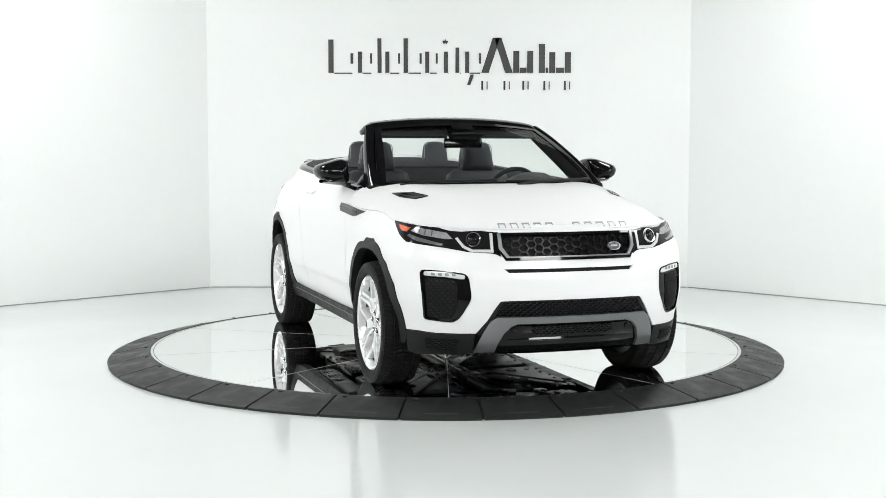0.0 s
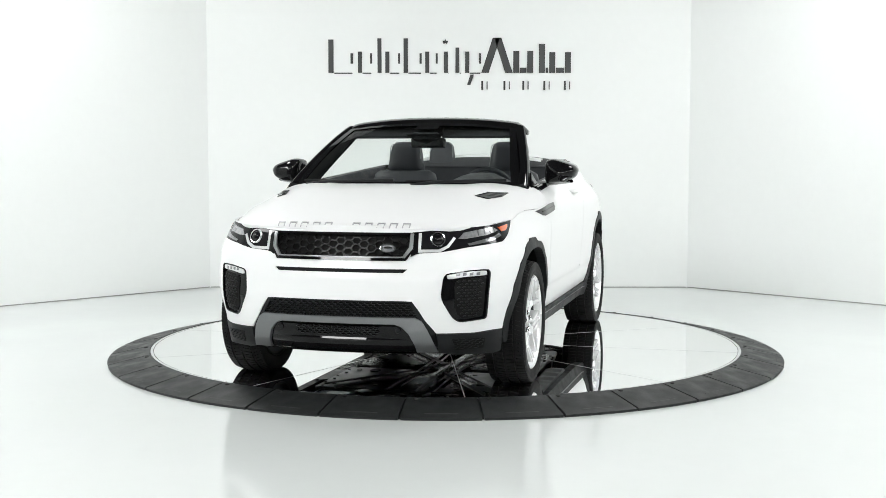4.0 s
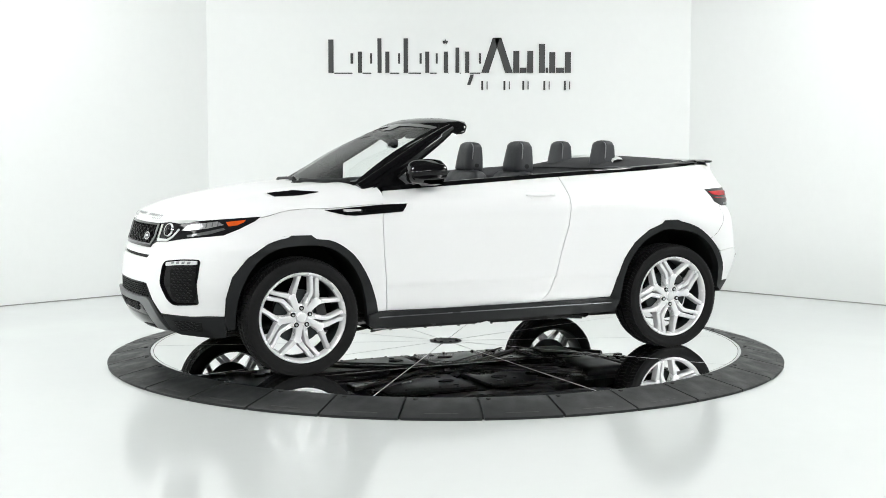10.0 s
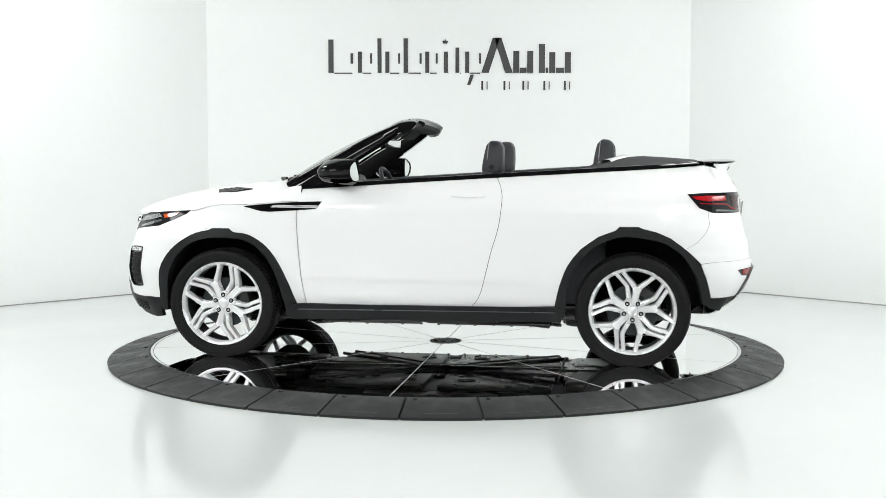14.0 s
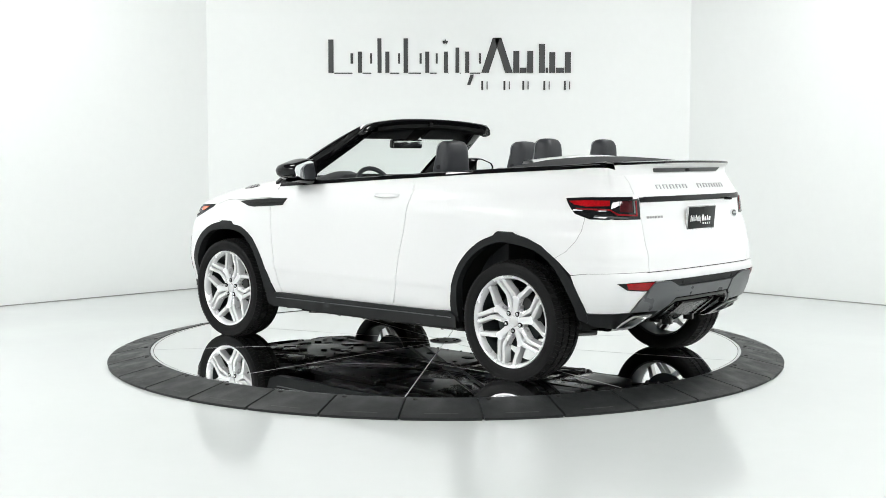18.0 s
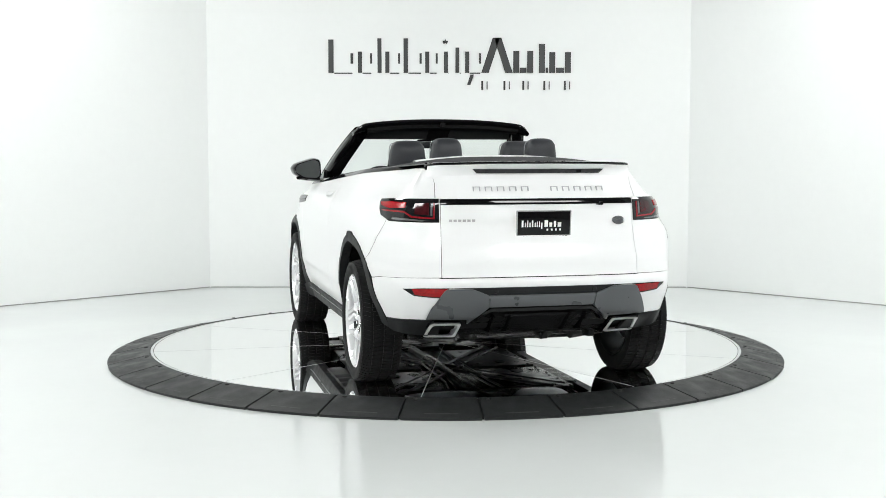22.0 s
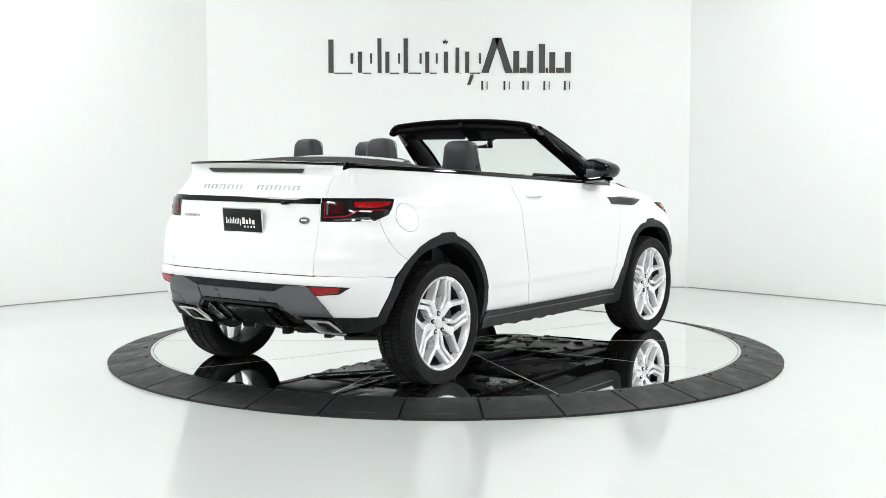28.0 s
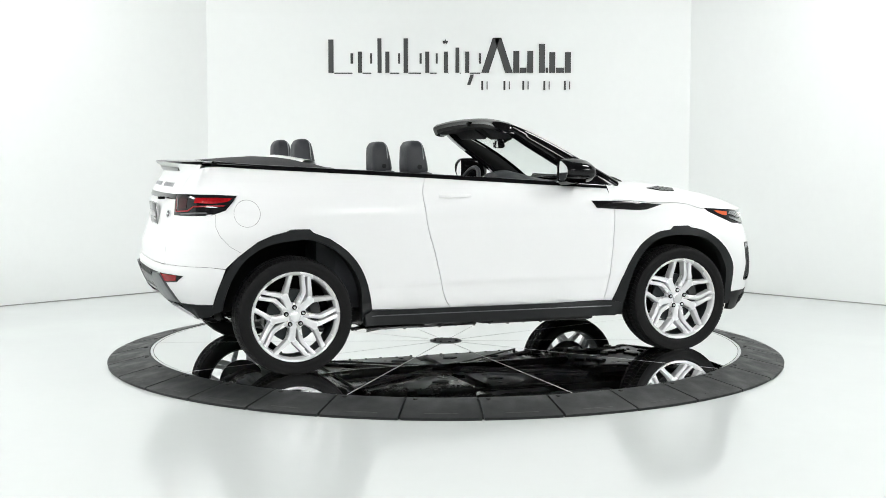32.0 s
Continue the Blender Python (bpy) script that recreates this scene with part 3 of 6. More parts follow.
rb_l = side(shift(ARCH_R[12:], -0.006)) + side([(-1.83, 0.429)]) + tailp([(0.80, 0.428), (0.66, 0.428), (0.615, 0.50), (0.56, 0.555), (0.53, 0.600)])
rb_top = side([(-1.73, 0.6405), (-1.82, 0.6525)]) + tailp([(0.70, 0.657), (0.58, 0.658), (0.565, 0.6545), (0.35, 0.655)])
rb = list(reversed(rb_top)) + rb_l
rear = rb + [(2 * PL - s, z) for s, z in reversed(rb)]
panel("rear_bumper", [rear], PAINT, ds=0.045, dz=0.03)

# dark sheet added behind gaps and grilles, standing in for the shade inside
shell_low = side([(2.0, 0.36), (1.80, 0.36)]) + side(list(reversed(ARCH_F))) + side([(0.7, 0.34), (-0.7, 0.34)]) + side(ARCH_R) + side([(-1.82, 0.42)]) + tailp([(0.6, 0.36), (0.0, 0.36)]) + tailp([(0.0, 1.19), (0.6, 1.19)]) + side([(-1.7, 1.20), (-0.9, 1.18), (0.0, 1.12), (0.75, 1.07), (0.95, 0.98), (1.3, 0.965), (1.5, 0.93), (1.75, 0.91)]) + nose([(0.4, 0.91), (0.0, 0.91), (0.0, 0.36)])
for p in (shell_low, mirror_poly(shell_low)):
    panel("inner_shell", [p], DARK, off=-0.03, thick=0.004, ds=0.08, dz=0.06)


# bonnet
def bonnet(q, v, off=0.0):
    """Across (q -1..1) and along (v 0 at the screen, 1 at the nose)."""
    ex = lerp([(0, 0.80), (0.25, 0.99), (0.55, 1.22), (0.8, 1.42), (1, 1.585)], v)
    ez = lerp([(x, z) for x, z in HOOD_EDGE], ex)
    e = skin(sx(ex), ez)
    a = abs(q)
    k = 2.0 + 3.6 * v ** 1.5
    xc = 1.06 + (2.082 - 1.06) * v
    x = e.x + (xc - e.x) * (1 - a ** k) ** (1 + 0.7 * (1 - v) ** 6)
    zc = lerp([(0, 1.137), (0.25, 1.118), (0.5, 1.085), (0.7, 1.046), (0.85, 1.000), (0.94, 0.959), (0.985, 0.933), (1, 0.916)], v)
    p = 4.2 - 1.6 * v + 10 * (1 - v) ** 4
    z = ez + (zc - ez) * (1 - a ** p)
    if v > 0.7:
        x = min(x, skin(sy(q * e.y), max(min(z, 1.0), 0.9)).x + 0.003)
    ridge = 0.010 * math.exp(-((a - 0.62) / 0.10) ** 2) * (1 - v) ** 0.6
    return Vector((x, q * e.y, z + ridge + off))


bm = bmesh.new()
vv = [0, 0.06, 0.14, 0.22, 0.3, 0.38, 0.46, 0.54, 0.62, 0.7, 0.77, 0.83, 0.88, 0.92, 0.95, 0.97, 0.985, 0.995, 1.0]
qq = [math.sin(math.pi / 2 * t) for t in np.linspace(-1, 1, 41)]
rows = [[bonnet(q, v) for q in qq] for v in vv]
rows.append([p + Vector((-0.015, 0, -0.02)) for p in rows[-1]])
rows = [[r[0] + Vector((0, 0.02, -0.004))] + r + [r[-1] + Vector((0, -0.02, -0.004))] for r in rows]
grid(bm, rows)
part("bonnet", bm, PAINT, car, angle=60)


# bonnet vents
for sg in (1, -1):
    bm = bmesh.new()
    pts = [(0.66, 0.48), (0.70, 0.36), (0.80, 0.30), (0.79, 0.40), (0.74, 0.50)]
    prism(bm, [(q * sg, v) for q, v in pts], 0.001, 0.006, lambda u, v, d: bonnet(u, v, d))
    vent = part("bonnet_vent", bm, GLOSS, car, "black slatted bonnet vent", smooth=False)
    for k in range(3):
        bm = bmesh.new()
        v0 = 0.37 + 0.035 * k
        prism(bm, [((0.695 - 0.01 * k) * sg, v0), (0.785 * sg, v0 - 0.03), (0.785 * sg, v0 - 0.018), ((0.695 - 0.01 * k) * sg, v0 + 0.012)], 0.004, 0.0085, lambda u, v, d: bonnet(u, v, d))
        part("slat", bm, GLOSS, vent, smooth=False)


NAMEMAT = material("satin_silver", (0.42, 0.43, 0.435), 0.32, metal=0.5, grain=0.05, scale=90)


# plain bars in place of the raised name on bonnet and tailgate
def name_bars(y0, y1, y2, y3, z, place, h=0.03):
    w = (y1 - y0) / 5
    for a, b in ((y0, y1), (y2, y3)):
        st = (b - a) / 5
        for k in range(5):
            c = a + st * (k + 0.5)
            bm = bmesh.new()
            for lo, hi in ((-0.36, -0.27), (0.16, 0.25)):
                prism(bm, [(c + st * lo, z), (c + st * hi, z), (c + st * hi, z + h), (c + st * lo, z + h)], 0.0, 0.005, place)
            prism(bm, [(c - st * 0.27, z + h * 0.84), (c + st * 0.16, z + h * 0.84), (c + st * 0.16, z + h), (c - st * 0.27, z + h)], 0.0, 0.005, place)
            part("badge_bar", bm, NAMEMAT, car, smooth=False)


name_bars(0.385, 0.03, -0.06, -0.405, 0.953, lambda u, v, d: bonnet(u / 0.82, 0.982 + (0.965 - v) * 1.1, d + 0.001))
name_bars(0.385, 0.035, -0.065, -0.41, 1.118, lambda u, v, d: skin(sr(u), v, d), 0.025)
bm = bmesh.new()
for k in range(6):
    a = 0.518 - k * 0.026
    prism(bm, [(a, 0.955), (a - 0.018, 0.955), (a - 0.018, 0.968), (a, 0.968)], 0.001, 0.004, lambda u, v, d: skin(sr(u), v, d))
part("model_badge", bm, STEEL, car, smooth=False)


def oval(name, cy, cz, a, b, s_of, parent):
    bm = bmesh.new()
    prism(bm, [(cy + a * math.cos(t), cz + b * math.sin(t)) for t in np.linspace(0, 2 * math.pi, 24, endpoint=False)], 0.0, 0.010, lambda u, v, d: skin(s_of(u), v, d))
    o = part(name, bm, CHROME, parent, "oval badge with a metal rim", angle=30)
    bm = bmesh.new()
    prism(bm, [(cy + a * 0.82 * math.cos(t), cz + b * 0.78 * math.sin(t)) for t in np.linspace(0, 2 * math.pi, 24, endpoint=False)], 0.009, 0.0115, lambda u, v, d: skin(s_of(u), v, d))
    part("badge_face", bm, GREY, o)
    bm = bmesh.new()
    prism(bm, [(cy - a * 0.5, cz - b * 0.1), (cy + a * 0.5, cz - b * 0.1), (cy + a * 0.5, cz + b * 0.3), (cy - a * 0.5, cz + b * 0.3)], 0.011, 0.013, lambda u, v, d: skin(s_of(u), v, d))
    part("badge_bar", bm, CHROME, o)
    return o


oval("rear_badge", -0.468, 0.955, 0.040, 0.023, sr, car)

# ---- grille, lamps and lower nose ----
SN = lambda u, v, d: skin(sy(u), v, d)
gr = panel("grille", [nose([(-0.428, 0.906), (0.428, 0.906), (0.422, 0.81), (0.378, 0.752), (-0.378, 0.752), (-0.422, 0.81)])], DARK, off=-0.022, thick=0.01, ds=0.06, dz=0.05)


def honeycomb(parent, inside, y0, y1, z0, z1, wy, hz, d0, d1, mat, place, bar=0.16):
    """Rows of hexagon rings as one lattice mesh."""
    bm = bmesh.new()
    row = 0
    z = z0
    while z < z1:
        y = y0 + (wy * 0.5 if row % 2 else 0)
        while y < y1:
            if inside(y, z):
                ring_o = [(y + wy * 0.52 * a, z + hz * b) for a, b in ((-1, 0), (-0.5, 0.62), (0.5, 0.62), (1, 0), (0.5, -0.62), (-0.5, -0.62))]
                ring_i = [(y + wy * 0.52 * a * (1 - bar), z + hz * b * (1 - bar * 1.6)) for a, b in ((-1, 0), (-0.5, 0.62), (0.5, 0.62), (1, 0), (0.5, -0.62), (-0.5, -0.62))]
                vo = [bm.verts.new(place(u, v, d1)) for u, v in ring_o]
                vi = [bm.verts.new(place(u, v, d1)) for u, v in ring_i]
                vb = [bm.verts.new(place(u, v, d0)) for u, v in ring_i]
                for k in range(6):
                    n = (k + 1) % 6
                    bm.faces.new((vo[k], vo[n], vi[n], vi[k]))
                    bm.faces.new((vi[k], vi[n], vb[n], vb[k]))
            y += wy
        z += hz * 0.92
        row += 1
    return part("mesh", bm, mat, parent, smooth=False)




def hex_lattice(parent, inside, y1, z0, z1, a, b, bar, d0, d1, mat, place):
    """Flat-topped six-sided cells, a half wide and b half high, with walls of width bar between them."""
    bm = bmesh.new()
    ring6 = ((-1, 0), (-0.5, 1), (0.5, 1), (1, 0), (0.5, -1), (-0.5, -1))
    for i in range(-int(y1 / (1.5 * a)), int(y1 / (1.5 * a)) + 1):
        for j in range(int((z1 - z0) / (2 * b)) + 2):
            y, z = 1.5 * a * i, z0 + 2 * b * j + (b if i % 2 else 0)
            if not inside(y, z):
                continue
            fo = [bm.verts.new(place(y + a * p, z + b * q, d0)) for p, q in ring6]
            ft = [bm.verts.new(place(y + (a - bar * 0.45) * p, z + (b - bar * 0.45) * q, d1)) for p, q in ring6]
            fi = [bm.verts.new(place(y + (a - bar) * p, z + (b - bar) * q, d1)) for p, q in ring6]
            fb = [bm.verts.new(place(y + (a - bar * 1.2) * p, z + (b - bar * 1.2) * q, d0 - 0.004)) for p, q in ring6]
            for k in range(6):
                n = (k + 1) % 6
                bm.faces.new((fo[k], fo[n], ft[n], ft[k]))
                bm.faces.new((ft[k], ft[n], fi[n], fi[k]))
                bm.faces.new((fi[k], fi[n], fb[n], fb[k]))
    return part("mesh", bm, mat, parent, smooth=False)


hex_lattice(gr, lambda y, z: abs(y) < 0.372 + (z - 0.78) * 0.2 and 0.775 < z < 0.897, 0.41, 0.780, 0.90, 0.030, 0.0195, 0.0042, -0.014, -0.003, MESHMAT, SN)
panel("grille_strip", [nose([(-0.362, 0.777), (0.362, 0.777), (0.360, 0.771), (-0.360, 0.771)])], ARCHMAT, parent=gr, off=0.007, thick=0.012, ds=0.06, label="thin silver strip along the grille's foot")
frame_o = [(-0.424, 0.902), (0.424, 0.902), (0.418, 0.81), (0.376, 0.756), (-0.376, 0.756), (-0.418, 0.81)]
frame_i = [(-0.408, 0.890), (0.408, 0.890), (0.398, 0.812), (0.366, 0.771), (-0.366, 0.771), (-0.398, 0.812)]
panel("grille_frame", [nose(frame_o), nose(frame_i)], GLOSS, parent=gr, off=0.006, thick=0.02, ds=0.06, dz=0.05)
for sg in (1, -1):
    p = [(0.420, 0.899), (0.400, 0.899), (0.392, 0.826), (0.357, 0.780), (0.368, 0.769), (0.413, 0.820)]
    panel("grille_wing", [nose(p) if sg > 0 else nose(flip(p))], ARCHMAT, parent=gr, off=0.010, thick=0.01, label="brushed silver grille end piece")
for sg in (1, -1):
    p = [(0.412, 0.904), (0.450, 0.906), (0.446, 0.793), (0.425, 0.788), (0.400, 0.776), (0.405, 0.80)]
    panel("grille_bridge", [nose(p) if sg > 0 else nose(flip(p))], GLOSS, parent=gr, off=0.004, thick=0.01, label="gloss black link between grille and headlight")
oval("front_badge", 0.275, 0.822, 0.045, 0.024, sy, gr)
panel("nose_slot", [nose([(-0.39, 0.715), (0.39, 0.715), (0.365, 0.690), (-0.365, 0.690)])], DARK, off=-0.012, thick=0.006, ds=0.08)

for sg in (1, -1):
    f = (lambda p: nose(p)) if sg > 0 else (lambda p: nose(flip(p)))
    fa = (lambda p: nose_at(p)) if sg > 0 else (lambda p: nose_at(flip(p)))
    fs = (lambda p: p) if sg > 0 else mirror_poly
    lamp = panel("headlight", [fs(HEAD_S)], HEADLENS, off=0.001, thick=0.03, ds=0.04, dz=0.03, label="dark swept headlight with clear light bars")
    drl = [(0.446, 0.899), (0.464, 0.900), (0.457, 0.815), (0.555, 0.815), (0.600, 0.835), (0.640, 0.878), (0.650, 0.872), (0.608, 0.824), (0.560, 0.801), (0.441, 0.799)]
    panel("light_bar", [f(drl)], CLEAR, parent=lamp, off=0.006, thick=0.006, ds=0.03, label="pale L-shaped light guide")
    panel("light_strip", [fs(nose([(0.662, 0.868), (0.695, 0.900)]) + side([(1.94, 0.913), (1.84, 0.925), (1.80, 0.905), (1.90, 0.884)]) + nose([(0.70, 0.868)]))], STRIP, parent=lamp, off=0.005, thick=0.005, ds=0.03, label="wide pale reflector strip")
    for k in range(4):
        x = 1.95 - 0.037 * k
        panel("reflector_line", [fs(side([(x, 0.910 + 0.004 * k), (x - 0.006, 0.911 + 0.004 * k), (x - 0.004, 0.883 + 0.005 * k), (x + 0.002, 0.882 + 0.005 * k)]))], SMOKE, parent=lamp, off=0.0065, thick=0.002, ds=0.03)
    panel("lower_trim", [fs(nose([(0.70, 0.842)]) + side([(1.90, 0.868), (1.80, 0.888), (1.79, 0.878), (1.88, 0.852)]) + nose([(0.71, 0.832)]))], SMOKE, parent=lamp, off=0.005, thick=0.004, ds=0.03)
    panel("indicator", [fs(side([(1.79, 0.921), (1.72, 0.928), (1.66, 0.933), (1.675, 0.918), (1.72, 0.902), (1.77, 0.897)]))], AMBER, parent=lamp, off=0.006, thick=0.006, ds=0.03, label="amber indicator lens")
    bm = bmesh.new()
    c, n = skin(sy(0.553 * sg), 0.867, 0.004), skin_normal(sy(0.553 * sg), 0.867)
    fr = n.to_track_quat("Z", "Y").to_matrix().to_4x4()
    revolve(bm, [(0.033, 0.003), (0.034, 0.008), (0.039, 0.009), (0.042, 0.0)], 32, "z")
    bmesh.ops.transform(bm, matrix=Matrix.Translation(c) @ fr, verts=bm.verts)
    part("projector_ring", bm, CHROME, lamp, "metal ring round the projector lens")
    bm = bmesh.new()
    revolve(bm, [(0.0, 0.016), (0.011, 0.015), (0.022, 0.010), (0.031, 0.002)], 24, "z")
    bmesh.ops.transform(bm, matrix=Matrix.Translation(c) @ fr, verts=bm.verts)
    part("projector_lens", bm, GLOSS, lamp, "dark round projector lens")
    fog = panel("fog_lamp_housing", [fa(FOG_L)], GLOSS, off=-0.010, thick=0.01, ds=0.04, dz=0.04, label="gloss black fog lamp surround with mesh")
    rim = [(0.568, 0.684), (0.67, 0.699), (0.761, 0.702), (0.772, 0.688), (0.768, 0.60), (0.754, 0.452), (0.745, 0.442), (0.639, 0.433), (0.612, 0.453), (0.556, 0.56)]
    panel("fog_lamp_rim", [fa(FOG_L), fa(round_poly(rim, 0.25))], GLOSS, parent=fog, off=0.004, thick=0.016, ds=0.04, dz=0.04, label="raised gloss black rim")
    panel("fog_lamp", [fa(round_poly([(0.578, 0.681), (0.67, 0.695), (0.760, 0.698), (0.763, 0.674), (0.67, 0.670), (0.584, 0.659)], 0.2))], CLEAR, parent=fog, off=0.0, thick=0.01, ds=0.03)
    for k in range(4):
        y = 0.622 + 0.031 * k
        panel("fog_lamp_element", [fa([(y, 0.690), (y + 0.016, 0.692), (y + 0.016, 0.677), (y, 0.675)])], STRIP, parent=fog, off=0.002, thick=0.003)
    panel("mesh_backing", [fa(round_poly([(0.618, 0.652), (0.760, 0.664), (0.760, 0.60), (0.747, 0.455), (0.648, 0.446), (0.622, 0.49)], 0.2))], DARK, parent=fog, off=-0.006, thick=0.004, ds=0.04)
    bm = bmesh.new()
    for i in range(13):
        z = 0.460 + 0.0155 * i
        for k in range(6):
            y = 0.630 + 0.024 * k + (0.012 if i % 2 else 0.0)
            if y + 0.018 < 0.744 + (z - 0.46) * 0.08 and y > 0.652 - (z - 0.44) * 0.3:
                (s0, z0), (s1, _) = fa([(y, z)])[0], fa([(y + 0.018, z)])[0]
                q = [(s0, z), (s0 + (s1 - s0) * 0.25, z + 0.0042), (s0 + (s1 - s0) * 0.75, z + 0.0042), (s1, z), (s0 + (s1 - s0) * 0.75, z - 0.0042), (s0 + (s1 - s0) * 0.25, z - 0.0042)]
                front = [bm.verts.new(skin(u, v, 0.0015)) for u, v in q]
                rear = [bm.verts.new(skin(u, v, -0.005)) for u, v in q]
                bm.faces.new(front)
                for j in range(6):
                    bm.faces.new((front[j], front[(j + 1) % 6], rear[(j + 1) % 6], rear[j]))
    part("mesh", bm, PLASTIC, fog, "staggered dark mesh studs", smooth=False)

# lower nose: mesh, silver arch, black lip
low = panel("lower_grille", [nose([(-0.52, 0.548), (0.52, 0.548), (0.60, 0.36), (0.56, 0.30), (-0.56, 0.30), (-0.60, 0.36)])], DARK, off=-0.03, thick=0.004, ds=0.08)
panel("lower_grille_frame", [nose_at([(-0.407, 0.546), (0.407, 0.546), (0.470, 0.446), (0.521, 0.368), (0.50, 0.36), (0.43, 0.458), (-0.43, 0.458), (-0.50, 0.36), (-0.521, 0.368), (-0.470, 0.446)]), nose_at([(-0.390, 0.537), (0.390, 0.537), (0.436, 0.464), (-0.436, 0.464)])], PLASTIC, parent=low, off=-0.004, thick=0.025, ds=0.06)
honeycomb(low, lambda y, z: abs(y) < 0.44 - (z - 0.462) * 0.75 and 0.468 < z < 0.535, -0.46, 0.46, 0.470, 0.535, 0.036, 0.0135, -0.02, -0.006, PLASTIC, SN, 0.2)
half = [(0.425, 0.460), (0.455, 0.440), (0.482, 0.39), (0.502, 0.33), (0.518, 0.264), (0.412, 0.264), (0.408, 0.31), (0.385, 0.372), (0.352, 0.410), (0.318, 0.424)]
arch_p = half + flip(half)
panel("skid_plate", [nose_at(arch_p)], ARCHMAT, off=0.016, thick=0.03, ds=0.04, dz=0.03, label="satin grey skid plate arch")
lip = panel("bumper_lip", [nose([(-0.385, 0.41), (0.385, 0.41), (0.46, 0.30), (0.48, 0.255), (-0.48, 0.255), (-0.46, 0.30)])], GLOSS, off=-0.004, thick=0.03, ds=0.06, dz=0.03, label="gloss black lower intake")
honeycomb(lip, lambda y, z: abs(y) < 0.235 and 0.36 < z < 0.405, -0.24, 0.24, 0.366, 0.405, 0.034, 0.012, -0.006, 0.003, PLASTIC, SN, 0.2)
bm = bmesh.new()
rows = []
for y in np.linspace(-0.43, 0.43, 25):
    w = 0.012 * (abs(y) / 0.43) ** 4
    rows.append([skin(sy(y), z, o - w) for z, o in ((0.345, -0.004), (0.335, 0.004), (0.315, 0.009), (0.28, 0.012), (0.258, 0.004), (0.248, -0.02))])
grid(bm, rows)
part("lower_blade", bm, GLOSS, lip, "gloss black lower blade")
for sg in (1, -1):
    bm = bmesh.new()
    c, n = skin(sy(0.335 * sg), 0.388, 0.0), skin_normal(sy(0.335 * sg), 0.388)
    revolve(bm, [(0, 0.006), (0.012, 0.005), (0.016, 0.0)], 16, "z")
    bmesh.ops.transform(bm, matrix=Matrix.Translation(c) @ n.to_track_quat("Z", "Y").to_matrix().to_4x4(), verts=bm.verts)
    part("parking_sensor", bm, PLASTIC, lip)
    f = (lambda p: p) if sg > 0 else mirror_poly
    clad = panel("front_cladding", [f(nose_at([(0.527, 0.366), (0.70, 0.360)]) + side([(1.88, 0.366), (1.802, 0.366), (1.792, 0.245), (1.85, 0.236)]) + nose_at([(0.70, 0.24), (0.58, 0.245), (0.522, 0.262)]))], PLASTIC, off=0.002, thick=0.03, ds=0.05, dz=0.04)
    panel("intake_backing", [f(nose([(0.615, 0.338), (0.735, 0.335), (0.78, 0.33), (0.78, 0.275), (0.65, 0.272)]))], DARK, parent=clad, off=0.004, thick=0.003, ds=0.05)
    honeycomb(clad, lambda y, z: 0.635 < abs(y) < 0.765 and 0.28 < z < 0.33, 0.64 if sg > 0 else -0.77, 0.77 if sg > 0 else -0.64, 0.285, 0.33, 0.034, 0.012, 0.002, 0.008, PLASTIC, SN, 0.22)

